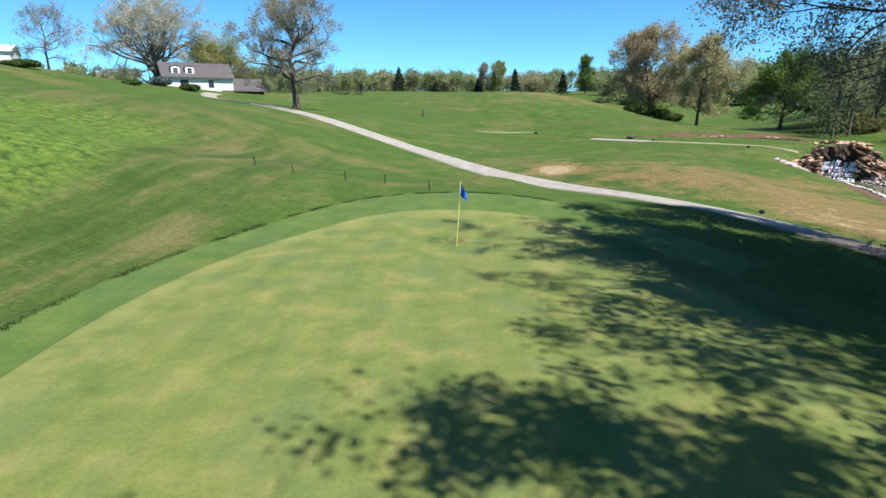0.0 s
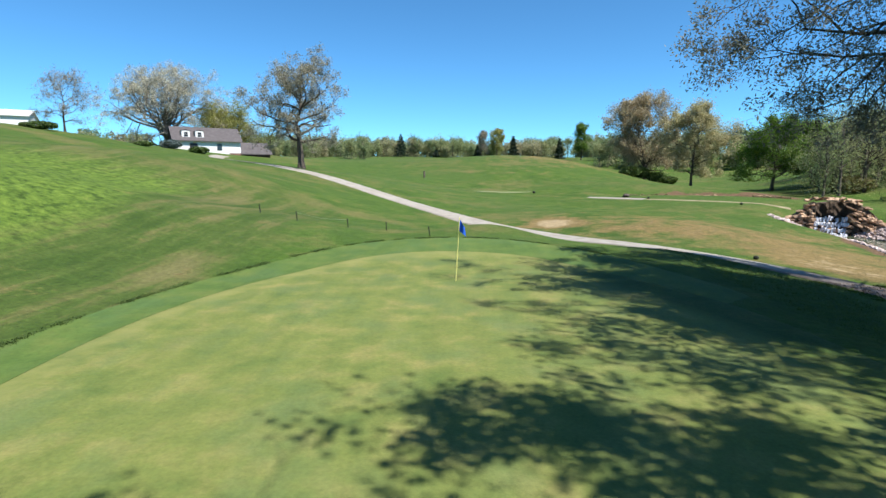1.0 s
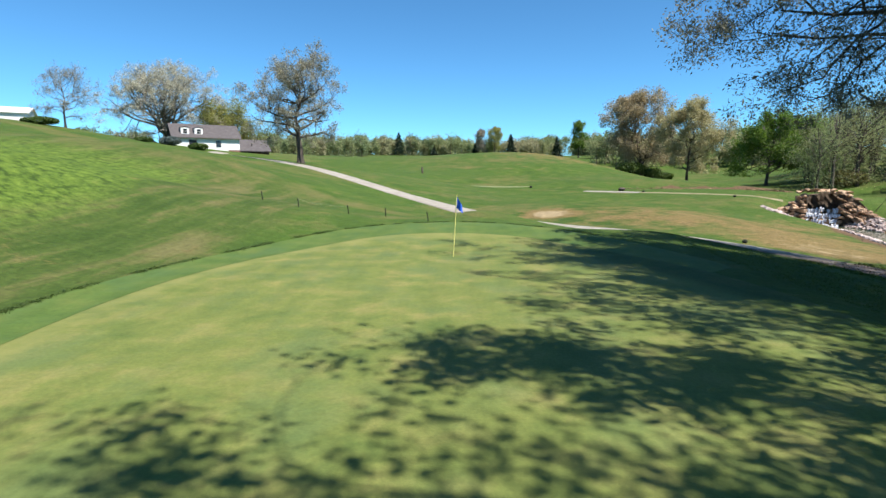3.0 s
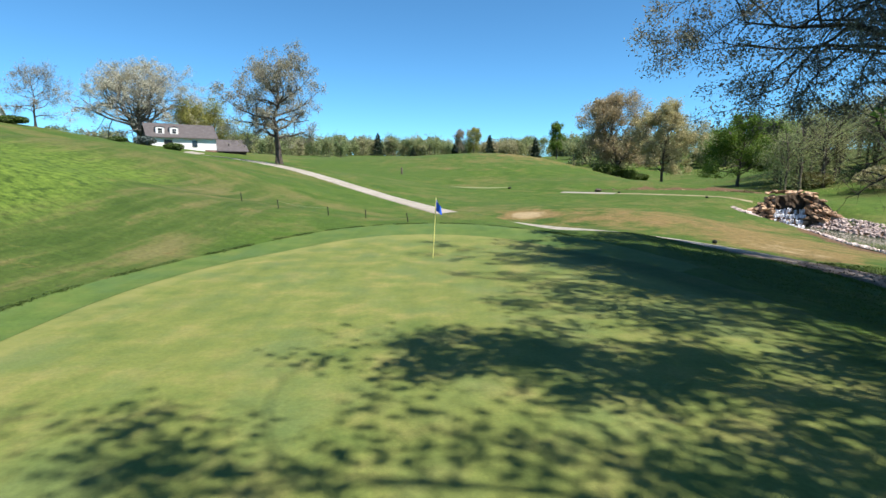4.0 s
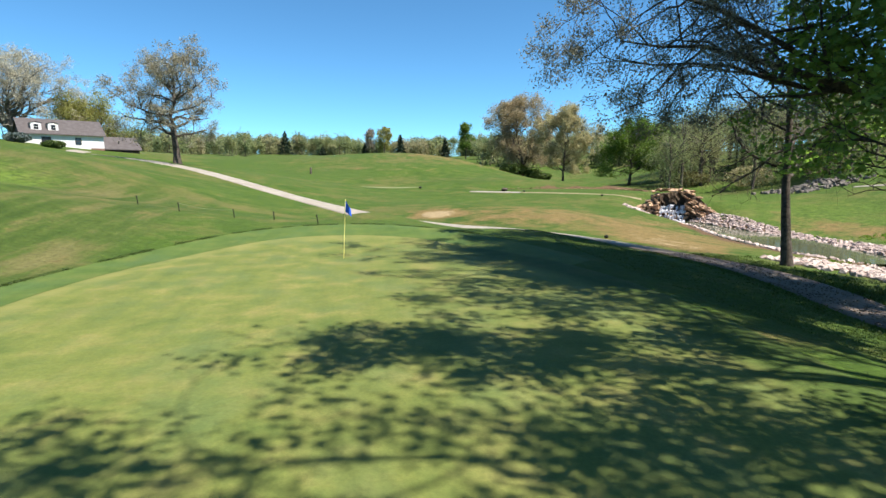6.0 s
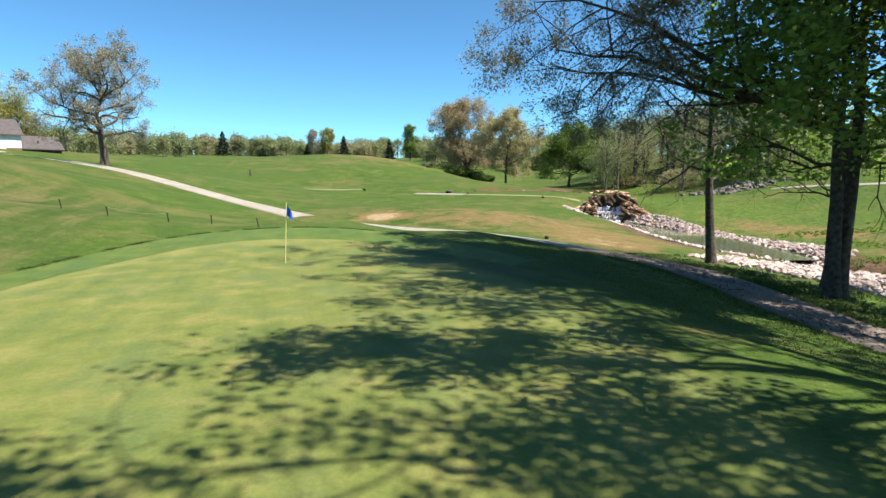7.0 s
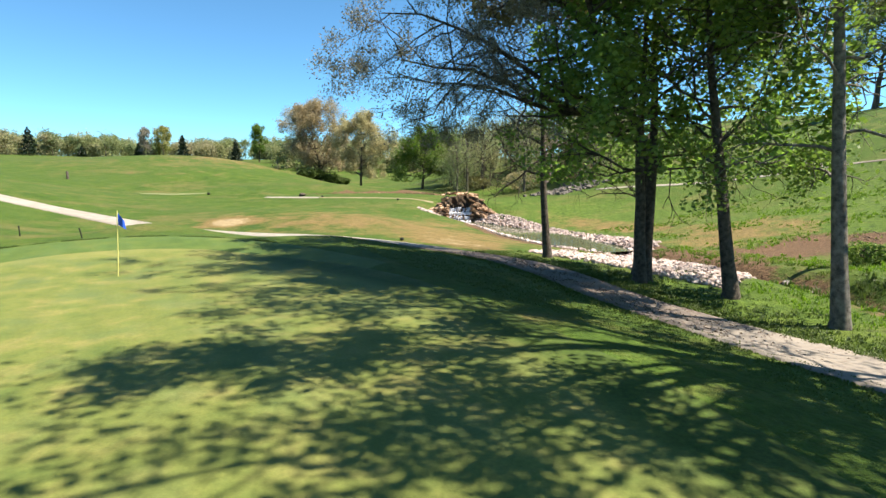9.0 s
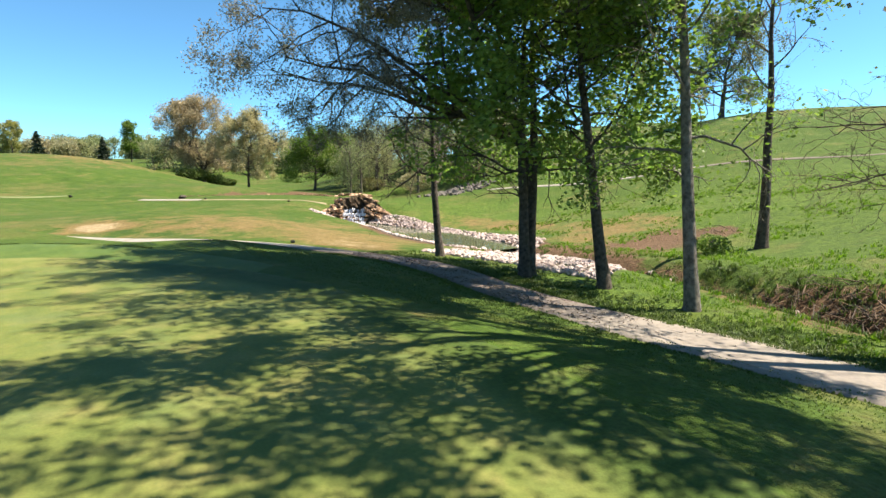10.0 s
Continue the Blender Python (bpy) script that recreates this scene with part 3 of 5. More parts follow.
def tree(name, x, y, label, seed, tall, spread, girth, leaf_mat, leaves, leaf, fuzz, bark=None, turn=0.0, z=None, group="", low=0.12, slim=0.33, hang=0.0, keep=0.75, arm_leaves=0, arm_leaf=0.15, arm_keep=0.85, top=None, **shape):
    """top: (height, leaves, leaf, share, reach in x) of the denser upper crown."""
    lines, twigs, far = grow(seed, tall, spread, girth, **shape)
    rg = np.random.default_rng(seed + 900)
    base = tagged(new(name), label, "tree", group)
    base.location = (x, y, hz(x, y) if z is None else z)
    base.rotation_euler = (0, 0, turn)
    part_mesh("trunk", mesh_np("trunk", *tubes(lines), bark or M_BARK), base)
    V, F, n = [], [], 0
    groups = [(twigs, leaves, leaf, keep, fuzz)] + [(p, int(arm_leaves * w), arm_leaf, arm_keep, fuzz * 0.5) for p, w in far]
    if top:
        runs = twigs.reshape(-1, 5, 3)
        dense = (runs[:, 2, 2] > top[0]) & (runs[:, 2, 0] < top[4])
        groups.append((runs[dense].reshape(-1, 3), top[1], top[2], top[3], fuzz))
    for places, count, size, share, loose in groups:
        if count:
            blocks = len(places) // 5
            bearing = rg.permutation(blocks)[: max(1, int(blocks * share))]
            pos = places[bearing[rg.integers(0, len(bearing), count)] * 5 + rg.integers(1, 5, count)] + rg.normal(0, loose, (count, 3))
            v, f = leaf_quads(rg, pos[pos[:, 2] > low * tall], size, 0.4, slim, hang)
            V.append(v)
            F.append(f + n)
            n += len(v)
    if V:
        part_mesh("crown", mesh_np("crown", np.concatenate(V), np.concatenate(F), leaf_mat, False), base)
    return base


L_DARK = leafy("maple_leaf", (0.100, 0.180, 0.036), (0.250, 0.360, 0.085), 0.6, (0.50, 0.62, 0.26))
L_FRESH = leafy("fresh_leaf", (0.085, 0.150, 0.028), (0.220, 0.300, 0.072), 0.5, (0.50, 0.62, 0.26))
L_OLIVE = leafy("olive_bud", (0.083, 0.074, 0.032), (0.205, 0.179, 0.077), 0.4)
L_MAUVE = leafy("oak_tassel", (0.115, 0.105, 0.090), (0.270, 0.255, 0.175), 0.45, (0.52, 0.52, 0.46))
L_PALE = leafy("pale_bud", (0.32, 0.30, 0.23), (0.53, 0.50, 0.39), 0.45, (0.56, 0.54, 0.48))
L_GREY = leafy("grey_bud", (0.17, 0.15, 0.12), (0.38, 0.34, 0.26), 0.45, (0.52, 0.50, 0.42))
L_OAK = leafy("young_oak_leaf", (0.17, 0.16, 0.12), (0.40, 0.37, 0.28), 0.45, (0.52, 0.50, 0.40))
L_CREST = leafy("crest_leaf", (0.070, 0.085, 0.040), (0.165, 0.180, 0.085), 0.45)
L_BROWN = leafy("brown_bud", (0.22, 0.175, 0.115), (0.42, 0.35, 0.215), 0.45, (0.55, 0.52, 0.38))
L_YELLOW = leafy("yellow_leaf", (0.17, 0.165, 0.05), (0.34, 0.32, 0.11), 0.45)
L_TAN = leafy("tan_bud", (0.26, 0.23, 0.12), (0.48, 0.43, 0.25), 0.45, (0.55, 0.55, 0.38))
L_MID = leafy("spring_leaf", (0.056, 0.104, 0.016), (0.168, 0.240, 0.044), 0.5)
L_FIR = leafy("fir_needle", (0.008, 0.018, 0.009), (0.022, 0.040, 0.018), 0.1)

# the row along the path
tree("half_bare_tree", 20.4, 19.8, "slender half-bare tree with small spring buds", 11, 17, 9, 0.24, L_OLIVE, 3000, 0.10, 0.3, limbs=30, first=0.28, low=0.3, lean=(-0.11, 0.10), wob=0.012, shape="dome", lift=0.4, levels=4, kids=(6, 4, 3), fat=0.36, top=(12.6, 9000, 0.22, 0.8, 9))
tree("maple_tree", 18.7, 12.2, "leafy dark green maple with twin dark trunks", 12, 17, 11, 0.27, L_DARK, 25000, 0.23, 0.24, limbs=24, first=0.27, low=0.24, shape="dome", lift=0.15, stems=2, keep=0.6, wob=0.01, fat=0.28, top=(11.5, 9000, 0.25, 0.6, 3))
tree("maple_tree", 19.1, 8.7, "leafy fresh green maple beside the cart path", 13, 17, 10, 0.26, L_FRESH, 23000, 0.23, 0.22, limbs=24, first=0.28, low=0.25, shape="dome", lift=0.2, lean=(-0.14, 0.26), keep=0.72, wob=0.01, fat=0.28, top=(11.5, 5000, 0.24, 0.6, 6))
tree("grey_trunk_tree", 18.0, 4.8, "tall grey-barked tree with few low leaves", 14, 21, 10, 0.24, L_FRESH, 9000, 0.17, 0.3, bark=M_BARK_PALE, limbs=22, first=0.22, low=0.16, lift=0.4, lean=(-0.05, 0.15), keep=0.35, wob=0.003, fat=0.25, top=(12.5, 19000, 0.26, 0.7, 30))
tree("hillside_tree", 31.8, 6.7, "bare tree standing on the grassy bank", 15, 18, 7, 0.3, L_OLIVE, 1200, 0.10, 0.3, limbs=12, first=0.45, lift=0.9, fat=0.25, crook=0.08, levels=4, kids=(5, 4, 3), wob=0.01)
tree("oak_tree", 16.3, -1.4, "large spreading oak beside the cart path", 16, 14.5, 7, 0.42, L_MAUVE, 1200, 0.20, 0.6, limbs=5, first=0.82, low=0.3, shape="dome", lift=0.7, keep=0.6, kids=(4, 4, 3), stems=2, arm_leaves=1650, arm_leaf=0.2, arm_keep=0.36, wob=0.01, arm_crook=0.06, arm_from=0.5,
     arms=((10.6, 136, 26, 9.6, 0.22, 1.50), (11.4, 147, 24, 10.1, 0.17, 1.50), (10.3, 155, 25, 8.4, 0.22, 1.10), (11.3, 156, 23, 9.6, 0.15, 1.50), (9.9, -176, 23, 7.7, 0.22, 0.80), (9.4, -161, 18, 5.6, 0.22, 0.50),
           (10.9, -177, 29, 14.5, 0.12, 0.48), (11.7, 126, 45, 5.8, 0.12, 0.20), (11.3, -115, 48, 4.3, 0.12, 1.30), (11.7, 15, 83, 4.2, 0.10, 0.30), (11.5, 163, 25, 10.5, 0.07, 0.15), (11.7, 130, 23, 9.9, 0.14, 1.00), (10.5, -163, 22, 13.0, 0.12, 0.60), (10.1, -155, 28, 6.8, 0.13, 1.10), (10.4, -107, 36, 5.2, 0.13, 1.80), (10.8, -81, 39, 4.3, 0.10, 1.70), (11.1, -126, 27, 7.2, 0.10, 1.10), (11.2, -164, -4, 14.5, 0.08, 0.40),
           (10.4, 176, 18, 9.6, 0.12, 0.50), (9.8, -172, 20, 9.0, 0.11, 0.55), (10.6, 168, 22, 9.4, 0.12, 0.50), (10.0, -178, 30, 8.4, 0.11, 0.45)))
tree("oak_tree", 19.9, 13.3, "spreading oak with long limbs over the green", 17, 21, 20.5, 0.32, L_MAUVE, 4000, 0.2, 0.3, limbs=18, first=0.6, low=0.26, shape="dome", lift=0.4, slim=0.19, hang=0.7, keep=0.8,
     levels=4, kids=(5, 4, 3), arm_leaves=10500, arm_leaf=0.10, arms=((5.8, 172, 16, 11, 0.17, 1), (6.2, 155, 26, 10.5, 0.13, 1), (7.5, 186, 30, 11.5, 0.15, 1), (8.5, 168, 40, 11, 0.13, 1), (7.0, 165, 26, 11.5, 0.13, 1)), top=(12.5, 36000, 0.28, 0.8, 1.5))
tree("bare_tree", 19.5, -5.5, "bare drooping tree at the path's far side", 18, 13, 10, 0.2, L_OLIVE, 400, 0.1, 0.3, limbs=10, first=0.5, lift=0.3, levels=4, kids=(5, 4, 3), wob=0.01,
     arms=((6.0, 75, 6, 7.5, 0.07, 0), (5.0, 80, 4, 7, 0.06, 0), (6.8, 100, 10, 7.5, 0.08, 0)))

# single trees on the course
tree("oak_tree", -20.5, 73, "lone broad oak with sparse spring leaves", 21, 15.4, 14.5, 0.48, L_OAK, 38000, 0.17, 0.28, limbs=22, first=0.28, lift=0.45, levels=4, kids=(5, 4, 3), keep=0.5, fat=0.6)
tree("budding_tree", -62, 117, "huge pale budding tree behind the house", 222, 17.2, 28, 0.75, L_PALE, 60000, 0.22, 0.35, bark=M_BARK_PALE, limbs=34, first=0.12, shape="dome", lift=0.62, levels=4, kids=(5, 4, 3), keep=0.7, wob=0.015, fat=0.6)
tree("willow_tree", -50, 122, "yellow-green tree behind the house", 23, 10.5, 16, 0.4, L_YELLOW, 24000, 0.28, 0.6, limbs=18, first=0.2, shape="dome", lift=0.5)
tree("young_tree", -55.3, 77, "thin bare tree on the hill crest", 24, 8.6, 8.5, 0.16, L_GREY, 9000, 0.14, 0.3, limbs=16, first=0.2, levels=4, kids=(4, 3, 3))
tree("brown_tree", 47, 133, "rounded tree with brown spring buds", 125, 20, 18, 0.42, L_BROWN, 56000, 0.30, 0.45, limbs=36, first=0.12, levels=4, kids=(4, 4, 3), crook=0.12, keep=0.95)
tree("tan_tree", 50, 114, "pale tan budding tree in the hollow", 126, 17, 14.5, 0.3, L_TAN, 44000, 0.27, 0.4, limbs=30, first=0.16, levels=4, kids=(4, 4, 3), crook=0.12, keep=0.95)
tree("green_tree", 54.5, 93, "leafy green tree by the upper pond", 27, 12.5, 12.5, 0.3, L_MID, 36000, 0.24, 0.4, limbs=18, first=0.2, shape="dome", keep=0.7)
tree("green_tree", 61, 92, "pale green leafy tree at the hollow's edge", 37, 11, 9, 0.2, L_FRESH, 16000, 0.26, 0.4, limbs=16, first=0.2, keep=0.5)
tree("far_tree", 55, 232, "tall narrow tree at the fairway's far end", 128, 15.5, 7, 0.25, L_MID, 9000, 0.4, 0.35, limbs=22, first=0.3, keep=0.6)
tree("yellow_tree", 22, 268, "yellow-green young tree among the firs", 129, 14.5, 8, 0.25, L_YELLOW, 8000, 0.45, 0.4, limbs=20, first=0.15)
tree("pale_tree", 16, 270, "pale tree among the firs", 130, 13.5, 6.5, 0.2, L_GREY, 6000, 0.4, 0.4, limbs=20, first=0.2)
tree("crest_tree", 110, 37, "half-leafed dark tree on the hill crest", 31, 20, 17, 0.5, L_CREST, 30000, 0.32, 0.5, limbs=24, first=0.2)
tree("crest_tree", 112, -2, "bare round tree on the hill crest", 32, 9, 10, 0.3, L_OLIVE, 6000, 0.25, 0.5, limbs=18, first=0.15)


def fir(x, y, tall, wide, seed):
    rg = np.random.default_rng(seed)
    base = tagged(new("fir_tree"), "dark conical fir tree on the far fairway", "tree", "far firs")
    base.location = (x, y, hz(x, y))
    part_mesh("trunk", mesh_np("trunk", *tubes([(np.array([[0, 0, -0.3], [0, 0, tall * 0.5], [0, 0, tall * 0.95]]), np.array([0.25, 0.15, 0.03]), 6)]), M_BARK), base)
    n = 1800
    h = rg.beta(1.1, 1.7, n)
    tier = 0.75 + 0.25 * np.sin(h * 40)
    r = wide / 2 * (1 - h) ** 0.8 * np.sqrt(rg.uniform(0.25, 1, n)) * tier + 0.1
    a = rg.uniform(0, 2 * np.pi, n)
    pos = np.column_stack([r * np.cos(a), r * np.sin(a), 0.4 + h * (tall - 0.5)])
    part_mesh("crown", mesh_np("crown", *leaf_quads(rg, pos, 0.7, 0.3), L_FIR, False), base)


for fx, fy, ft, fw, fs in ((-26.5, 278, 12, 8.5, 1), (-8.5, 279, 4.5, 4.2, 3), (30, 268, 11.5, 7.5, 4), (13, 276, 7, 6, 5), (48.5, 246, 9.5, 6, 6)):
    fir(fx, fy, ft, fw, fs)


def tint_leaf(name, stops):
    """Leaf clumps whose hue is set tree by tree."""
    m, nt, b = material(name)
    at = nt.nodes.new("ShaderNodeAttribute")
    at.attribute_name = "tint"
    geo = nt.nodes.new("ShaderNodeNewGeometry")
    col = ramp(nt, at.outputs["Fac"], stops)
    col = mix(nt, 0.5, col, ramp(nt, geo.outputs["Random Per Island"], [(0, (0.88, 0.88, 0.88)), (1, (1.1, 1.1, 1.1))]), "MULTIPLY")
    nt.links.new(col, b.inputs["Base Color"])
    b.inputs["Roughness"].default_value = 0.8
    b.inputs["Specular IOR Level"].default_value = 0.1
    tr = nt.nodes.new("ShaderNodeBsdfTranslucent")
    nt.links.new(col, tr.inputs["Color"])
    ms = nt.nodes.new("ShaderNodeMixShader")
    ms.inputs["Fac"].default_value = 0.5
    nt.links.new(b.outputs[0], ms.inputs[1])
    nt.links.new(tr.outputs[0], ms.inputs[2])
    nt.links.new(ms.outputs[0], nt.nodes["Material Output"].inputs["Surface"])
    return m


M_BARK_WOODS = simple("woodland_bark", (0.048, 0.040, 0.031), (0.128, 0.109, 0.086), 2.0, 0.95, 0.6, 0.03)
M_WOODS = tint_leaf("woodland", [(0.0, (0.16, 0.205, 0.095)), (0.35, (0.225, 0.265, 0.12)), (0.65, (0.29, 0.305, 0.145)), (1.0, (0.35, 0.32, 0.195))])


def woods(name, label, spots, seed, clumps, leaf, mat, tall=(8, 13), thin=1.0):
    """A stand of trees too many to count, as one object."""
    rg = np.random.default_rng(seed)
    V, F, C, n = [], [], [], 0
    tv = []
    for x, y in spots:
        z = hz(x, y)
        h, w = rg.uniform(*tall), rg.uniform(0.55, 0.9)
        tone = rg.uniform(0, 1)
        k = rg.integers(6, 11)
        cen = np.column_stack([rg.normal(0, 0.22, k) * h * w, rg.normal(0, 0.22, k) * h * w, rg.uniform(0.35, 0.85, k) * h])
        pick = rg.integers(0, k, clumps)
        pos = cen[pick] + rg.normal(0, 1, (clumps, 3)) * (0.13 * h * w, 0.13 * h * w, 0.1 * h)
        low = rg.uniform(0, 1, clumps) < 0.12
        pos[low, 2] = rg.uniform(0.2, 0.3 * h, low.sum())
        v, f = leaf_quads(rg, pos + (x, y, z), leaf, 0.6)
        V.append(v)
        F.append(f + n)
        n += len(v)
        C.append(np.full(len(v), tone))
        tv.append((np.array([[x, y, z - 0.5], [x + rg.normal(0, 0.3), y, z + h * 0.5], [x + rg.normal(0, 0.6), y, z + h * 0.9]]), np.array([0.22, 0.14, 0.04]) * h / 11, 5))
        for q in range(int(5 * thin)):
            s = rg.uniform(0.25, 0.7)
            tip = np.array([rg.normal(0, 0.28) * h * w, rg.normal(0, 0.28) * h * w, min(s + rg.uniform(0.1, 0.3), 0.98) * h])
            tv.append((np.array([[x, y, z + s * h * 0.9], [x + tip[0] * 0.5, y + tip[1] * 0.5, z + (s * h + tip[2]) / 2], [x + tip[0], y + tip[1], z + tip[2]]]), np.array([0.08, 0.05, 0.015]) * h / 11, 3))
    base = tagged(new(name), label, "woods", kind="stuff")
    me = mesh_np("crown", np.concatenate(V), np.concatenate(F), mat, False)
    at = me.attributes.new("tint", "FLOAT", "POINT")
    at.data.foreach_set("value", np.concatenate(C).astype(np.float32))
    part_mesh("crown", me, base)
    part_mesh("trunk", mesh_np("trunk", *tubes(tv), M_BARK_WOODS), base)
    return base


def polar(rg, n, a0, a1, d0, d1):
    a = np.radians(rg.uniform(a0, a1, n))
    d = rg.uniform(d0, d1, n)
    return np.column_stack([d * np.sin(a), d * np.cos(a)])


rw = np.random.default_rng(5)
woods("far_woods", "distant spring woods along the horizon", polar(rw, 400, -26, 24, 285, 380), 51, 1000, 0.75, M_WOODS, (5.5, 12))
woods("far_woods", "spring woods beyond the lone oak", polar(rw, 60, -27, -9, 215, 275), 52, 800, 0.7, M_WOODS, (6.5, 11))
woods("far_woods", "budding woods behind the hollow", polar(rw, 80, 15, 33, 185, 265), 53, 800, 0.7, M_WOODS, (7, 12))
woods("bare_woods", "half-bare woods rising behind the waterfall", polar(rw, 85, 33, 52, 92, 150), 54, 2400, 0.22, M_WOODS, (9, 15), 5.0)
woods("far_woods", "tree tops beyond the hill crest", polar(rw, 30, -42, -24, 190, 250), 55, 500, 0.7, M_WOODS, (5, 8))
woods("far_woods", "distant woods round the golf course", polar(rw, 160, 50, 330, 300, 420), 56, 120, 2.2, M_WOODS, (8, 13))


def bush(x, y, wide, tall, mat, label, seed, leaf=0.14, n=2600, deep=None):
    rg = np.random.default_rng(seed)
    base = tagged(new("bush"), label, "bush")
    base.location = (x, y, hz(x, y))
    d = rg.normal(0, 1, (n, 3))
    d /= np.linalg.norm(d, axis=1)[:, None]
    lump = 1 + 0.15 * np.sin(d[:, 0] * 5 + seed) * np.sin(d[:, 1] * 4 + d[:, 2] * 3)
    pos = d * (rg.uniform(0.35, 1, n) ** 0.4 * lump)[:, None] * (wide / 2, (deep or wide) / 2, tall / 2) + (0, 0, tall * 0.45)
    pos[:, 2] = np.maximum(pos[:, 2], 0.03)
    part_mesh("foliage", mesh_np("foliage", *leaf_quads(rg, pos, leaf, 0.8), mat, False), base)
    stem = [(np.array([[0, 0, -0.2], [rg.normal(0, 0.2), rg.normal(0, 0.2), tall * 0.4], [rg.normal(0, wide * 0.2), rg.normal(0, wide * 0.2), tall * 0.75]]), np.array([0.06, 0.04, 0.015]), 5) for k in range(6)]
    part_mesh("stems", mesh_np("stems", *tubes(stem), M_BARK), base)


L_YEW = leafy("yew_leaf", (0.013, 0.029, 0.008), (0.038, 0.064, 0.016), 0.2)
L_HEDGE = leafy("hedge_leaf", (0.035, 0.064, 0.013), (0.096, 0.134, 0.032), 0.35)
L_BLUE = leafy("blue_shrub_leaf", (0.064, 0.083, 0.077), (0.128, 0.160, 0.154), 0.2)
bush(-52.8, 69, 5.0, 1.0, L_HEDGE, "low green bush on the hill crest", 1, 0.25, 2600, 2.5)
bush(-43.5, 76, 2.4, 0.7, L_HEDGE, "small low bush on the hill crest", 2, 0.25, 1200)
bush(-46.6, 99, 3.2, 1.3, L_HEDGE, "rounded green bush before the house", 3, 0.3, 2200)
bush(-51.6, 98.5, 3.6, 1.7, L_BLUE, "blue-grey shrub before the house", 4, 0.3, 2000)
bush(30.2, 8.6, 1.8, 1.1, L_FRESH, "low green bush beside the hillside tree", 5, 0.12, 1800)
for bx, by, bw, bt in ((41.5, 127, 5, 2.4), (44.5, 129.5, 5, 3.0), (48, 128, 4.5, 2.6), (51.5, 129, 4, 2.0)):
    bush(bx, by, bw, bt, L_HEDGE, "dark green shrub under the budding trees", int(bx * 3), 0.35, 2000)
for k, (bx, by, bw, bt) in enumerate(((60, 82, 6, 2.6), (63, 72, 7, 3.4), (70, 66, 8, 3.6))):
    bush(bx, by, bw, bt, (L_OLIVE, L_TAN, L_BROWN)[k % 3], "tangled spring shrub at the wood's edge", 10 + k, 0.3, 2400)


# ---- house and building ----
def box(bm, x0, x1, y0, y1, z0, z1):
    q = [bm.verts.new(c) for c in ((x0, y0, z0), (x1, y0, z0), (x1, y1, z0), (x0, y1, z0), (x0, y0, z1), (x1, y0, z1), (x1, y1, z1), (x0, y1, z1))]
    for f in ((0, 3, 2, 1), (0, 1, 5, 4), (1, 2, 6, 5), (2, 3, 7, 6), (3, 0, 4, 7), (4, 5, 6, 7)):
        bm.faces.new([q[i] for i in f])
    return bm


def boxed(name, parent, mat, *dims, label=""):
    return part(name, box(bmesh.new(), *dims), mat, parent, label)


def gable_roof(name, parent, mat, x0, x1, y0, y1, eave, ridge, thick=0.18):
    ym = (y0 + y1) / 2
    bm = bmesh.new()
    prof = [(y0, eave), (ym, ridge), (y1, eave), (y1, eave - thick), (ym, ridge - thick), (y0, eave - thick)]
    a = [bm.verts.new((x0, y, z)) for y, z in prof]
    b = [bm.verts.new((x1, y, z)) for y, z in prof]
    for i in range(6):
        j = (i + 1) % 6
        bm.faces.new([a[i], b[i], b[j], a[j]])
    for r in (a, b):
        bm.faces.new([r[0], r[1], r[4], r[5]])
        bm.faces.new([r[1], r[2], r[3], r[4]])
    bmesh.ops.recalc_face_normals(bm, faces=bm.faces)
    return part(name, bm, mat, parent)


def gable_end(name, parent, mat, x0, x1, y0, y1, eave, ridge):
    ym = (y0 + y1) / 2
    bm = bmesh.new()
    a = [bm.verts.new((x0, y, z)) for y, z in ((y0, eave), (y1, eave), (ym, ridge))]
    b = [bm.verts.new((x1, y, z)) for y, z in ((y0, eave), (y1, eave), (ym, ridge))]
    bm.faces.new(a)
    bm.faces.new(b[::-1])
    for i in range(3):
        j = (i + 1) % 3
        bm.faces.new([a[i], b[i], b[j], a[j]])
    bmesh.ops.recalc_face_normals(bm, faces=bm.faces)
    return part(name, bm, mat, parent)


M_PANE, _pn, _pb = material("window_glass")
_pb.inputs["Base Color"].default_value = (0.02, 0.025, 0.03, 1)
_pb.inputs["Roughness"].default_value = 0.08
M_BRICK = simple("foundation_brick", (0.128, 0.070, 0.051), (0.218, 0.128, 0.096), 2.0, 0.9)
M_DARKSIDE = simple("brown_siding", (0.038, 0.026, 0.022), (0.070, 0.051, 0.045), 2.0, 0.8)


def window(parent, x, y, z, w, h, frame_mat):
    fr = boxed("window", parent, frame_mat, x - w / 2 - 0.09, x + w / 2 + 0.09, y - 0.06, y + 0.02, z - 0.09, z + h + 0.09)
    boxed("pane", fr, M_PANE, x - w / 2, x + w / 2, y - 0.075, y - 0.05, z, z + h)
    boxed("mullion", fr, frame_mat, x - w / 2, x + w / 2, y - 0.09, y - 0.055, z + h / 2 - 0.03, z + h / 2 + 0.03)


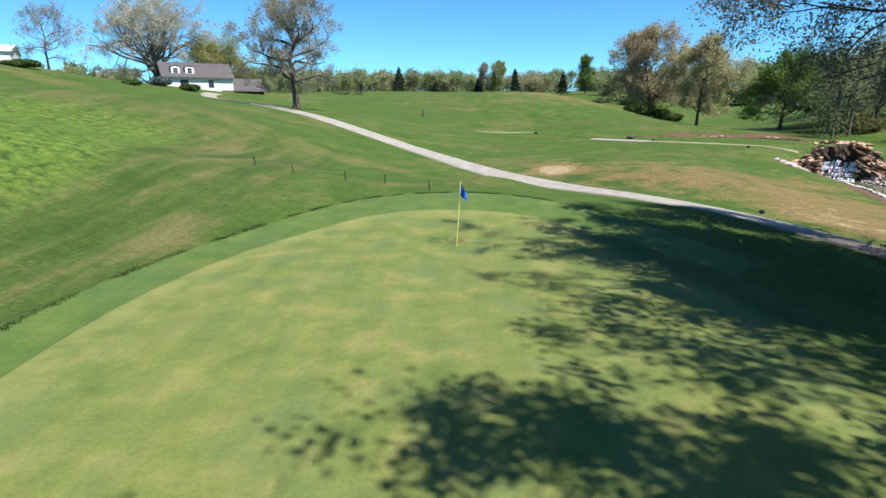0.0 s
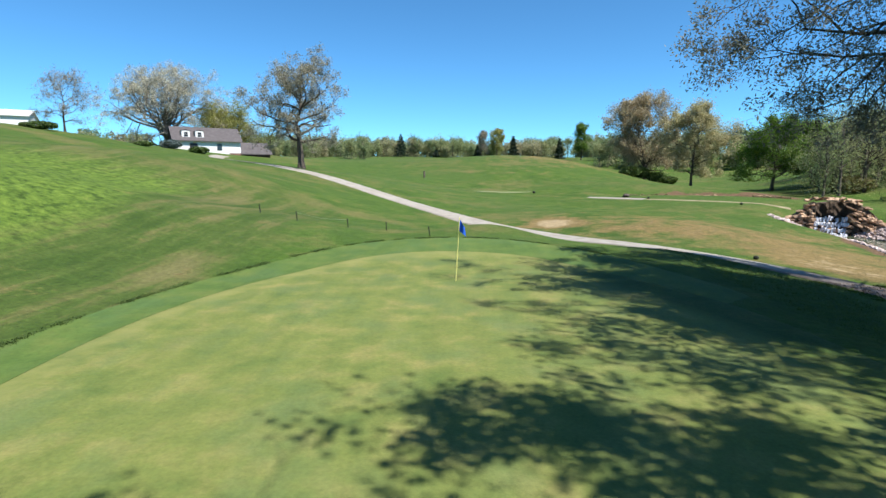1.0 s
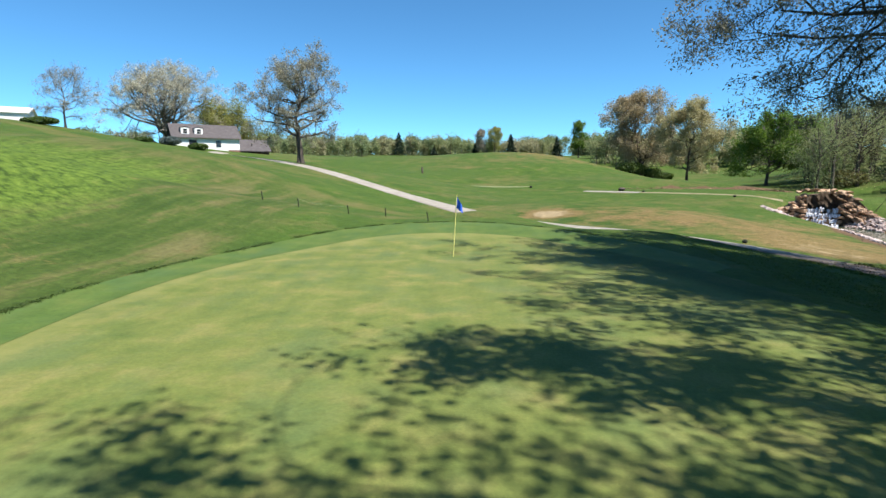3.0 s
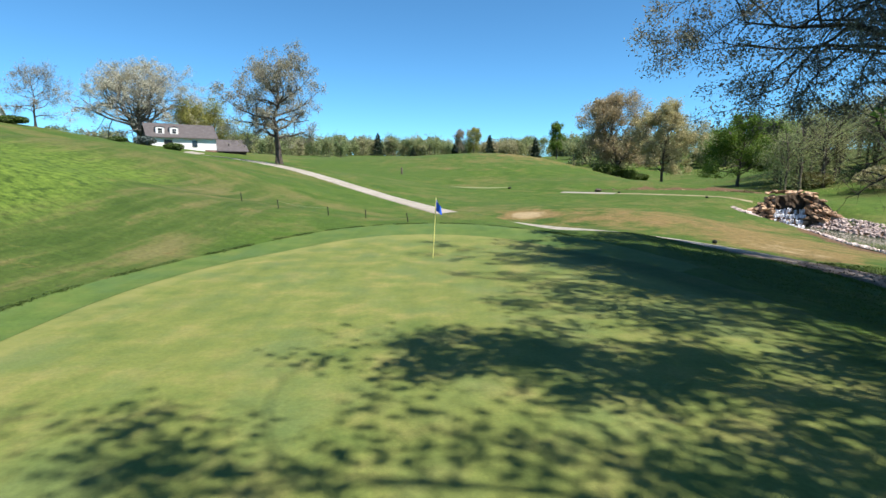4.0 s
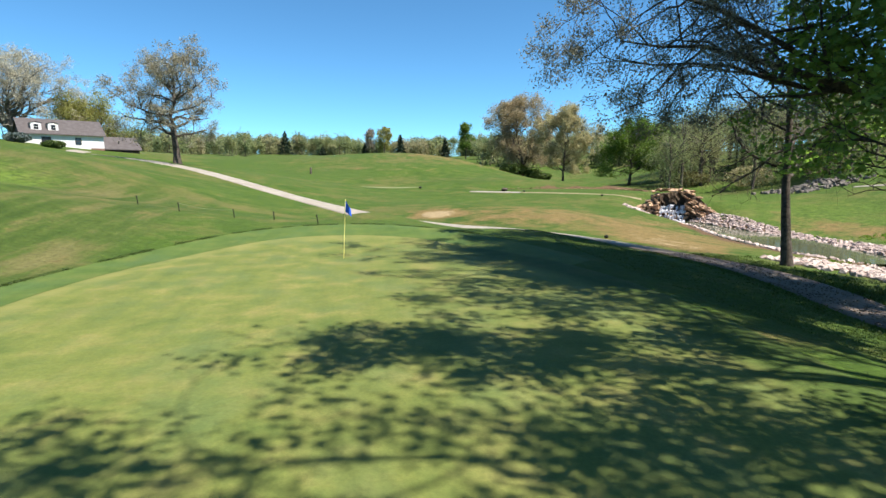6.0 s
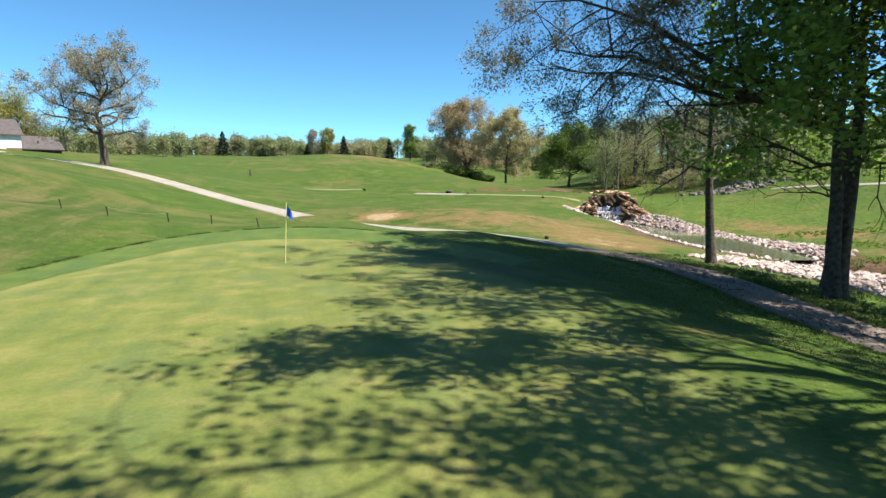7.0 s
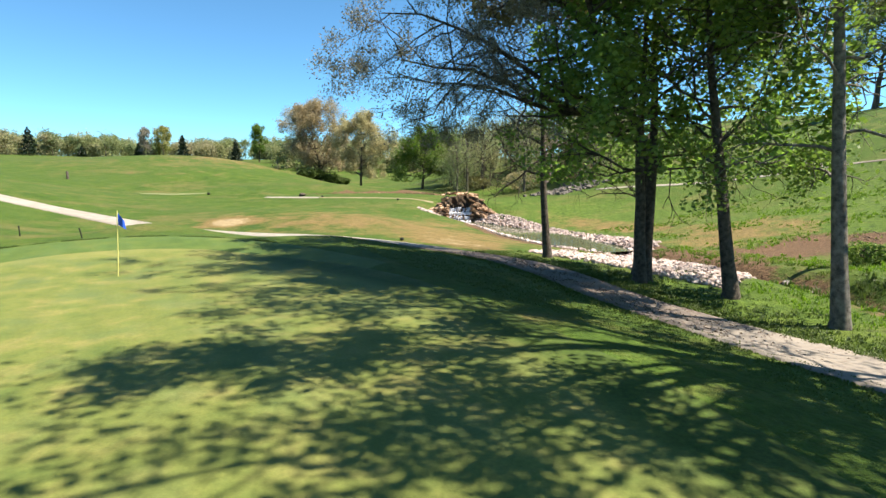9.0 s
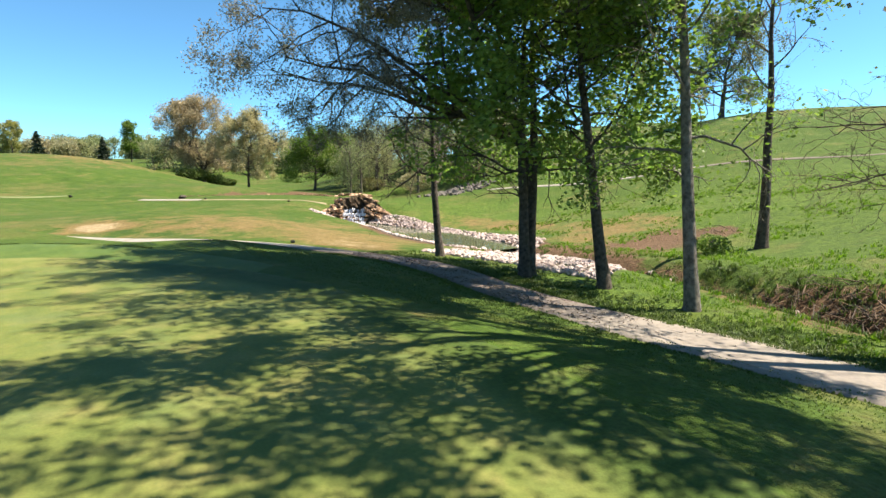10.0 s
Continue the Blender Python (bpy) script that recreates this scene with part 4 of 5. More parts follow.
def house(x, y, turn):
    base = tagged(new("house"), "white one-and-a-half-storey house with grey dormered roof", "house")
    base.location = (x, y, hz(x, y) - 0.5)
    base.rotation_euler = (0, 0, radians(turn))
    base.scale = (0.88, 0.88, 0.88)
    boxed("foundation", base, M_BRICK, 4.5, 7.04, -0.04, 8, -1.5, 0.45)
    boxed("wall", base, M_WALL, -7, 7, 0, 8, -1.5, 3.2)
    gable_end("gable", base, M_DARKSIDE, -7.05, -6.8, 0, 8, 3.2, 6.0)
    gable_end("gable", base, M_WALL, 6.8, 7, 0, 8, 3.2, 6.0)
    gable_roof("roof", base, M_ROOF, -7.4, 7.4, -0.6, 8.6, 3.05, 6.3)
    for dx in (-4.4, -1.6):
        boxed("dormer", base, M_WALL, dx - 0.85, dx + 0.85, 0.5, 3.4, 3.4, 5.2)
        ob = gable_roof("dormer_roof", base, M_ROOF, -1.5, 1.6, -0.95, 0.95, 5.22, 5.5, 0.1)
        ob.matrix_local = pose(dx, 1.9, 0, 0, 0, 90)
        window(base, dx, 0.5, 3.9, 0.8, 1.0, M_WALL)
    window(base, 2.4, 0, 1.1, 0.9, 1.3, M_DARKSIDE)
    window(base, -3.0, 0, 0.9, 1.4, 1.5, M_DARKSIDE)
    boxed("lean_to", base, M_DARKSIDE, -8.6, -7.02, 0.5, 6, -1.5, 2.6)
    boxed("garage_wall", base, M_DARKSIDE, 7.04, 14, 1, 8, -1.5, 0.5)
    gable_roof("garage_roof", base, M_ROOF, 7.1, 14.4, 0.3, 8.6, 0.4, 3.2)
    boxed("vent_pipe", base, M_POST, 10.2, 10.35, 2.0, 2.15, 1.2, 2.2)
    return base


house(-48.6, 107.2, 34)

shed = tagged(new("white_building"), "long white metal building behind the crest", "building")
shed.location = (-92, 99, hz(-92, 99) - 0.5)
shed.rotation_euler = (0, 0, radians(30))
boxed("wall", shed, M_WALL, -12, 12, -5, 5, -1, 3.2)
gable_roof("roof", shed, M_WALL, -12.3, 12.3, -5.4, 5.4, 3.2, 4.6)
gable_end("gable", shed, M_WALL, 11.8, 12, -5, 5, 3.2, 4.45)


# ---- the flag, posts and markers ----
def plain(name, color, rough=0.6):
    m, nt, b = material(name)
    n = noise_of(nt, 30, 3)
    nt.links.new(ramp(nt, n, [(0.3, tuple(c * 0.8 for c in color)), (0.7, color)]), b.inputs["Base Color"])
    b.inputs["Roughness"].default_value = rough
    return m


def flag():
    base = tagged(new("flagstick"), "thin yellow flagstick with a drooping blue flag", "flagstick")
    base.location = (0.02, 18.45, hz(0.02, 18.45) + 0.02)
    tip = np.array([0.12, -0.03, 2.16])
    V, F = tubes([(np.linspace((0, 0, -0.05), tip, 6), np.full(6, 0.014), 8)])
    part_mesh("pole", mesh_np("pole", V, F, plain("yellow_pole", (0.80, 0.72, 0.25), 0.4)), base)
    u, v = np.meshgrid(np.linspace(0, 1, 13), np.linspace(0, 1, 13), indexing="ij")
    X = 0.115 + 0.24 * u * (0.75 + 0.25 * v) - 0.02 * v
    Y = -0.03 + 0.07 * np.sin(u * 7 + v) * u - 0.1 * u
    Z = 2.13 - 0.40 * v - 0.30 * u * (1 - 0.35 * v)
    front = np.stack([X, Y, Z], -1).reshape(-1, 3)
    V = np.vstack([front, front + (0, 0.006, 0)])
    f = grid_faces(13, 13)
    part_mesh("flag", mesh_np("flag", V, np.vstack([f, f[:, ::-1] + 169]), plain("blue_cloth", (0.012, 0.10, 0.62), 0.7)), base)


flag()

rp = np.random.default_rng(8)
for px, py in ((-11.0, 30.7), (-8.7, 29.95), (-5.9, 30.1), (-3.8, 30.35), (-1.26, 28.4)):
    post = tagged(new("marker_post"), "short thin dark rope post in the grass", "post", "posts behind the green")
    post.location = (px, py, hz(px, py))
    t = np.array([rp.normal(0, 0.04), 0, 0.5])
    part_mesh("stake", mesh_np("stake", *tubes([(np.array([[0, 0, -0.1], t * 0.5, t * 0.98, t]), np.array([0.028, 0.028, 0.03, 0.012]), 8)]), M_POST), post)
    part_mesh("eyelet", mesh_np("eyelet", *tubes([(np.array([t * 0.86, t * 0.92]), np.array([0.038, 0.038]), 8)]), M_POST), post)

rope = tagged(new("rope"), "thin pale rope slung between two posts", "rope")
rope.location = (-8.7, 29.95, hz(-8.7, 29.95))
rope_end = np.array([2.8, 0.15, hz(-5.9, 30.1) - hz(-8.7, 29.95)])
rope_s = np.linspace(0, 1, 13)[:, None]
part_mesh("strand", mesh_np("strand", *tubes([(rope_s * rope_end + (0, 0, 0.44) - np.array([0, 0, 0.5]) * rope_s * (1 - rope_s), np.full(13, 0.006), 6)]), plain("rope_fibre", (0.24, 0.27, 0.17), 0.9)), rope)

stump = tagged(new("yardage_post"), "stubby dark wooden yardage post on the fairway", "post")
stump.location = (-5, 94.5, hz(-5, 94.5))
part_mesh("post", mesh_np("post", *tubes([(np.array([[0, 0, -0.2], [0, 0, 1.05], [0, 0, 1.15]]), np.array([0.17, 0.16, 0.08]), 8)]), M_BARK), stump)


def marker(x, y, r, label):
    m = tagged(new("tee_marker"), label, "marker", "dark course markers")
    m.location = (x, y, hz(x, y))
    bm = bmesh.new()
    bmesh.ops.create_icosphere(bm, subdivisions=2, radius=r, matrix=Matrix.Translation((0, 0, r * 0.7)) @ Matrix.Diagonal((1, 1, 0.85, 1)))
    part("ball", bm, M_POST, m)
    part_mesh("spike", mesh_np("spike", *tubes([(np.array([[0, 0, -0.2], [0, 0, 0.1]]), np.array([0.02, 0.02]), 6)]), M_POST), m)


for mx, my, mr in ((11.8, 78.6, 0.22), (23.5, 65.2, 0.15), (31.2, 58.8, 0.16), (15.9, 28.6, 0.14)):
    marker(mx, my, mr, "small dark round marker in the grass")

M_TEE = simple("worn_tee_turf", (0.13, 0.15, 0.06), (0.23, 0.235, 0.12), 1.5, 0.9)
tee = tagged(new("tee_box", green_sheet("tee_box", 0.03, M_TEE)), "short mown pale tee strip on the fairway", "grass", kind="structure")
me = tee.data
co = np.zeros(len(me.vertices) * 3, np.float32)
me.vertices.foreach_get("co", co)
co = co.reshape(-1, 3)
co[:, 0], co[:, 1] = 7.5 + (co[:, 0] - GREEN_C[0]) / GREEN_R[0] * 4.5, 80.5 + (co[:, 1] - GREEN_C[1]) / GREEN_R[1] * 0.8
co[:, 2] = height(co[:, 0], co[:, 1]) + 0.035
me.vertices.foreach_set("co", co.ravel())


# ---- stones ----
def stone_mesh(name, seed, mat, sx, sy, sz, boxy=0.6):
    rg = np.random.default_rng(seed)
    d = rg.normal(0, 1, (16, 3))
    d /= (np.abs(d) ** (2 / (1 - boxy * 0.7))).sum(1)[:, None] ** ((1 - boxy * 0.7) / 2)
    d *= rg.uniform(0.85, 1.0, (16, 1))
    bm = bmesh.new()
    for p in d:
        bm.verts.new(p * (sx / 2, sy / 2, sz / 2))
    hull = bmesh.ops.convex_hull(bm, input=bm.verts)
    bmesh.ops.delete(bm, geom=list({g for g in hull["geom_interior"] if isinstance(g, bmesh.types.BMVert)}), context="VERTS")
    me = bpy.data.meshes.new(name)
    bm.to_mesh(me)
    bm.free()
    me.materials.append(mat)
    return me


def vary(mat, amount=0.5):
    """Each piece a little lighter or darker than the next."""
    nt = mat.node_tree
    b = nt.nodes["Principled BSDF"]
    src = b.inputs["Base Color"].links[0].from_socket
    info = nt.nodes.new("ShaderNodeObjectInfo")
    tone = ramp(nt, info.outputs["Random"], [(0, (1 - amount, 1 - amount * 1.1, 1 - amount * 1.15)), (1, (1.12, 1.1, 1.08))])
    nt.links.new(mix(nt, 1.0, src, tone, "MULTIPLY"), b.inputs["Base Color"])


vary(M_STONE, 0.4)
vary(M_ROCK, 0.4)
RUBBLE = [stone_mesh("stone", 300 + k, M_STONE, 1, 0.75, 0.6) for k in range(10)]
M_GREYROCK = simple("grey_rubble", (0.085, 0.072, 0.062), (0.20, 0.178, 0.158), 1.2, 0.95, 0.7, 0.03)
GREY_RUBBLE = [stone_mesh("stone", 320 + k, M_GREYROCK, 1, 0.8, 0.6) for k in range(10)]
SLABS = [stone_mesh("rock_slab", 400 + k, M_ROCK, 1, 0.8, 0.42, 0.85) for k in range(10)]


def stone_bank(label, places, seed, lo, hi, kind=None):
    rg = np.random.default_rng(seed)
    base = tagged(new("stone_bank"), label, "stones")
    x0, y0 = places[0]
    base.location = (x0, y0, hz(x0, y0))
    rest_v, rest_f, n = [], [], 0
    zs = height(places[:, 0], places[:, 1])
    for k, ((x, y), z) in enumerate(zip(places, zs)):
        s = rg.uniform(lo, hi)
        m = pose(x - x0, y - y0, z - hz(x0, y0) + s * 0.12, rg.uniform(-25, 25), rg.uniform(-25, 25), rg.uniform(0, 360)) @ Matrix.Scale(s, 4)
        me = (kind or RUBBLE)[rg.integers(0, 10)]
        if k < 300:
            ob = part_mesh("stone", me, base)
            ob.matrix_local = m
        else:
            for poly in me.polygons:
                rest_f.append([n + i for i in poly.vertices])
            rest_v += [m @ v.co for v in me.vertices]
            n += len(me.vertices)
    if rest_v:
        me = bpy.data.meshes.new("rubble")
        me.from_pydata(rest_v, [], rest_f)
        me.materials.append(M_STONE)
        tagged(part_mesh("rubble", me, base), kind="stuff")


def along(line, n, side, off0, off1, seed):
    """Places beside a polyline of (x, y, width, z): side 1 to its left, -1 to its right."""
    rg = np.random.default_rng(seed)
    c = spline([(p[0], p[1]) for p in line], 0.2)
    d = np.gradient(c, axis=0)
    d /= np.linalg.norm(d, axis=1)[:, None]
    nrm = np.stack([-d[:, 1], d[:, 0]], -1)
    _, w, _ = to_line(c[:, 0], c[:, 1], line)
    i = rg.integers(0, len(c), n)
    return c[i] + nrm[i] * (side * (w[i] + rg.uniform(off0, off1, n)))[:, None]


stone_bank("pale riprap stones on the pond's far bank", along(POND, 1100, 1, -0.1, 2.2, 61), 71, 0.22, 0.48)
stone_bank("line of pale stones along the pond's near edge", along(POND, 260, -1, -0.15, 0.4, 62), 72, 0.3, 0.6)
rs = np.random.default_rng(63)
fan = np.column_stack([rs.uniform(20.0, 29.5, 2600), rs.uniform(9.2, 23, 2600)])
near_edge = 20.6 + 0.12 * (fan[:, 1] - 14)
far_edge = 26.5 - 0.10 * (fan[:, 1] - 9) ** 1.0 + 0.5 * np.sin(fan[:, 1] * 1.7)
fan = fan[(fan[:, 0] > near_edge) & (fan[:, 0] < far_edge) & (fan[:, 1] > 9.6 + 0.25 * (fan[:, 0] - 21))]
stone_bank("fan of pinkish riprap stones at the pond's outlet", fan, 73, 0.2, 0.45)
stone_bank("stones scattered in the creek bed", along(CREEK, 120, 1, -1.0, 0.3, 64), 74, 0.15, 0.4)
stone_bank("reddish rocks along the upper pond", along(UPPER, 46, 1, 0.1, 1.2, 65), 75, 0.3, 0.75, SLABS)


def waterfall(x, y, z, turn):
    base = tagged(new("rock_waterfall"), "stacked brown ledge-rock waterfall with white cascading water", "waterfall")
    base.location = (x, y, z)
    base.rotation_euler = (0, 0, radians(turn))
    rg = np.random.default_rng(90)

    def slab(px, py, pz, sx, sy, sz, rx=0, ry=0, rz=0):
        ob = part_mesh("rock_slab", SLABS[rg.integers(0, 10)], base)
        ob.matrix_local = pose(px, py, pz, rx, ry, rz) @ Matrix.Diagonal((sx, sy / 0.8, sz / 0.42, 1))

    def crown_line(d):
        return np.interp(d, [-5.2, -4.2, -3.0, -1.6, 0, 1.7, 2.8, 4.0, 5.2], [0.5, 1.3, 2.2, 3.3, 3.5, 3.6, 2.9, 1.5, 0.4])

    # the solid core behind the stones, with the recess over the chute
    u, v = np.meshgrid(np.linspace(-5.2, 5.2, 43), np.linspace(0, 1, 14), indexing="ij")
    top = crown_line(u) - 0.15
    in_chute = np.clip((1.6 - np.abs(u)) / 0.25, 0, 1)
    front = 0.55 + 0.30 * v * top + 0.10 * (np.abs(u) - 1.5) + in_chute * 1.7
    back = np.clip((v - 0.8) / 0.2, 0, 1)
    Y = front + back * (4.6 - front) + rg.normal(0, 0.05, u.shape)
    Z = -0.6 + np.clip(v / 0.8, 0, 1) * (top + 0.6) + rg.normal(0, 0.04, u.shape) - back * 0.3
    part_mesh("core", mesh_np("core", np.stack([u, Y, Z], -1).reshape(-1, 3), grid_faces(43, 14)[:, ::-1], M_ROCK_DARK, False), base)
    # rubble blocks stepping down to one side of the chute
    for k in range(105):
        d = rg.uniform(1.45, 5.0)
        h = rg.uniform(0, 1) ** 0.8 * crown_line(-d)
        s = rg.uniform(0.4, 0.85)
        slab(-d, 0.35 + 0.30 * h + 0.1 * (d - 1.5) + rg.normal(0, 0.1), h - 0.1, s, s * rg.uniform(0.6, 0.9), s * rg.uniform(0.3, 0.55), rg.uniform(-15, 15), rg.uniform(-25, 10), rg.uniform(-50, 50))
    # long tilted ledges on the other side
    for k in range(95):
        d = rg.uniform(1.4, 4.9)
        h = rg.uniform(0, 1) ** 0.8 * crown_line(d)
        s = rg.uniform(0.5, 1.15)
        slab(d, 0.35 + 0.30 * h + 0.1 * (d - 1.5) + rg.normal(0, 0.14), h - 0.1, s, s * rg.uniform(0.5, 0.8), rg.uniform(0.16, 0.38), rg.uniform(-20, 14), rg.uniform(0, 34), rg.uniform(-60, 60))
    # cap stones that bridge the recess
    for k in range(13):
        slab(-2.0 + 0.33 * k, 1.7 + 0.25 * (k % 2), 3.30 + 0.12 * (k % 3) + rg.normal(0, 0.05), rg.uniform(0.7, 1.15), rg.uniform(1.1, 1.6), rg.uniform(0.2, 0.36), rg.uniform(-8, 8), rg.uniform(-16, 16), rg.uniform(-30, 30))
    # the tiers under the water
    tiers = 4
    rise, run = 0.50, 0.30
    for c in range(tiers):
        for k in range(5):
            slab(-1.25 + 0.62 * k + rg.normal(0, 0.06), 0.60 + run * c, -0.03 + rise * c, rg.uniform(0.7, 0.9), 0.7, 0.55, rg.uniform(-4, 4), rg.uniform(-5, 5), rg.uniform(-12, 12))
    m, nt, b = material("falling_water")
    streak = noise_of(nt, 2.2, 4, 0.65, (6, 1, 0.4))
    nt.links.new(ramp(nt, streak, [(0.36, (0.20, 0.19, 0.20)), (0.48, (0.48, 0.47, 0.50)), (0.60, (0.80, 0.80, 0.83))]), b.inputs["Base Color"])
    b.inputs["Roughness"].default_value = 0.5
    bump(nt, b, streak, 0.6, 0.05)
    # each tier's fall: uneven strands with rock showing between
    for c in range(tiers):
        d = -1.35 + rg.uniform(0, 0.2)
        while d < 1.25:
            w = rg.uniform(0.08, 0.26)
            jolt = rg.normal(0, 0.07)
            if rg.uniform() < 0.8:
                n, q = 7, 9
                i, j = np.meshgrid(np.linspace(0, 1, n), np.linspace(0, 1, q), indexing="ij")
                drop = rise * rg.uniform(0.55, 1.1)
                X = d + w * (i - 0.5) * (1 + 0.25 * j * rg.uniform(-1, 1)) + w / 2 + 0.03 * np.sin(j * 6 + d * 5)
                Y = 0.55 + run * c - 0.33 * np.minimum(j / 0.3, 1) - 0.08 * np.maximum(j - 0.3, 0) + 0.05 * np.cos((i - 0.5) * 3.1)
                Z = 0.26 + rise * c - drop * np.maximum(j - 0.25, 0) / 0.75 + 0.015 * np.sin(i * 9 + c) + jolt
                part_mesh("cascade", mesh_np("cascade", np.stack([X, Y, Z], -1).reshape(-1, 3), grid_faces(n, q), m), base, "white cascading water")
            d += w * rg.uniform(0.65, 1.25)
    fo = [(np.column_stack([np.linspace(-1.4, 1.4, 13), 0.05 + 0.08 * rg.normal(0, 1, 13), np.full(13, 0.06)]), rg.uniform(0.05, 0.13, 13), 6)]
    part_mesh("foam", mesh_np("foam", *tubes(fo), m), base, "white foam")


M_ROCK_DARK = simple("wet_rock", (0.045, 0.029, 0.019), (0.128, 0.090, 0.058), 1.4, 0.8, 0.8, 0.05)
waterfall(36.1, 52.0, -2.3, -35)
foot = np.random.default_rng(67)
stone_bank("pale rubble at the waterfall's foot", np.column_stack([32.6 + foot.uniform(-1.0, 1.6, 70), 53.4 + foot.uniform(-1.6, 1.2, 70)]), 77, 0.3, 0.7)

end = np.random.default_rng(68)
stone_bank("pale stones closing the pond's lower end", np.column_stack([end.normal(31.3, 1.3, 170), end.normal(23.5, 0.7, 170)]), 78, 0.3, 0.6)

rubble = np.random.default_rng(66)
stone_bank("grey rubble slope at the wood's edge", np.column_stack([rubble.uniform(56, 66, 200), rubble.uniform(54, 63, 200)]), 76, 0.4, 1.0, GREY_RUBBLE)


# ---- grass tufts ----
def tufts(name, label, spots, seed, tall, blades, mat, wide=0.025, loll=0.45):
    rg = np.random.default_rng(seed)
    n = len(spots)
    z = height(spots[:, 0], spots[:, 1])
    root = np.repeat(np.column_stack([spots, z]), blades, axis=0)
    m = n * blades
    root[:, :2] += rg.normal(0, 0.07, (m, 2))
    a = rg.uniform(0, 2 * np.pi, m)
    h = tall * rg.uniform(0.5, 1.2, m) * np.repeat(rg.uniform(0.6, 1.3, n), blades)
    out = h * rg.uniform(0.4, 1.6, m) * loll
    dirs = np.column_stack([np.cos(a), np.sin(a), np.zeros(m)])
    side = np.column_stack([-np.sin(a), np.cos(a), np.zeros(m)]) * wide
    mid = root + dirs * (out * 0.35)[:, None] + np.array([0, 0, 1]) * (h * 0.65)[:, None]
    tip = root + dirs * out[:, None] + np.array([0, 0, 1]) * h[:, None]
    V = np.stack([root - side - (0, 0, 0.03), root + side - (0, 0, 0.03), mid + side * 0.7, mid - side * 0.7, tip], 1).reshape(-1, 3)
    base = np.arange(m) * 5
    q = np.stack([base, base + 1, base + 2, base + 3], -1)
    t = np.stack([base + 3, base + 2, base + 4, base + 4], -1)
    me = bpy.data.meshes.new(name)
    me.from_pydata(V.tolist(), [], q.tolist() + t[:, :3].tolist())
    me.materials.append(mat)
    return tagged(new(name, me), label, "grass", kind="stuff")


L_GRASS = leafy("grass_blade", (0.048, 0.080, 0.015), (0.118, 0.157, 0.042), 0.4)
L_LIP = leafy("lip_blade", (0.040, 0.072, 0.016), (0.095, 0.132, 0.036), 0.4)
L_LUSH = leafy("weed_leaf", (0.070, 0.141, 0.010), (0.154, 0.256, 0.026), 0.5)
rt = np.random.default_rng(44)


def clear_of_fan(p):
    """Leave out the places among the stones."""
    return p[~((p[:, 0] > 20.2) & (p[:, 0] < 28) & (p[:, 1] > 9.5) & (p[:, 1] < 22))]


pl = spline(PATH_LINE[2:10], 0.1)
pd = np.gradient(pl, axis=0)
pd /= np.linalg.norm(pd, axis=1)[:, None]
pn = np.stack([-pd[:, 1], pd[:, 0]], -1)
i = rt.integers(0, len(pl), 4200)
verge = pl[i] - pn[i] * (1.4 + rt.exponential(1.0, 4200))[:, None]
tufts("verge_grass", "long grass along the cart path's verge", clear_of_fan(verge[:3200]), 1, 0.11, 7, L_GRASS, 0.018, 0.7)
i = rt.integers(0, len(pl), 1800)
tufts("verge_grass", "short grass along the cart path's edge", pl[i] + pn[i] * (1.3 + rt.exponential(0.25, 1800))[:, None], 2, 0.05, 6, L_GRASS)
tufts("bank_grass", "rank grass on the creek banks", clear_of_fan(np.vstack([along(CREEK, 900, 1, 1.9, 4.0, 5), along(CREEK, 900, -1, 1.2, 3.6, 6)])), 3, 0.15, 7, L_LUSH, 0.018, 0.7)
lip_a = rt.uniform(0.8, np.pi + 0.6, 3600)
lip_a = lip_a[np.sin(lip_a * 23) + np.sin(lip_a * 51 + 1) + rt.normal(0, 0.5, 3600) > 0.1]
lip_x, lip_y = outline(lip_a, rt.normal(1.0, 0.03, len(lip_a)))
tufts("lip_grass", "longer dark grass lip round the green's collar", np.column_stack([lip_x, lip_y]), 7, 0.04, 6, L_LIP, 0.012, 1.1)
strip = np.column_stack([rt.uniform(9.5, 13.5, 5000), rt.uniform(-4, 28, 5000)])
strip = strip[(green_radius(strip[:, 0], strip[:, 1]) > 1.01) & (to_line(strip[:, 0], strip[:, 1], [(*p, 1, 0) for p in PATH_LINE])[0] > 1.35)]
tufts("rough_grass", "rough grass between the green and the cart path", strip, 8, 0.03, 5, L_GRASS, 0.012, 0.9)
tufts("ditch_weeds", "tall dark weeds along the ditch", clear_of_fan(np.vstack([along(CREEK[2:], 260, 1, 0.5, 1.6, 17), along(CREEK[2:], 260, -1, 0.4, 1.4, 18)])), 19, 0.3, 9, L_LIP, 0.022, 0.5)
tufts("creek_weeds", "weeds growing over the creek banks", clear_of_fan(np.vstack([along(CREEK, 420, 1, 0.2, 2.2, 7), along(CREEK, 300, -1, 0.2, 1.5, 8)])), 9, 0.16, 8, L_GRASS, 0.02)


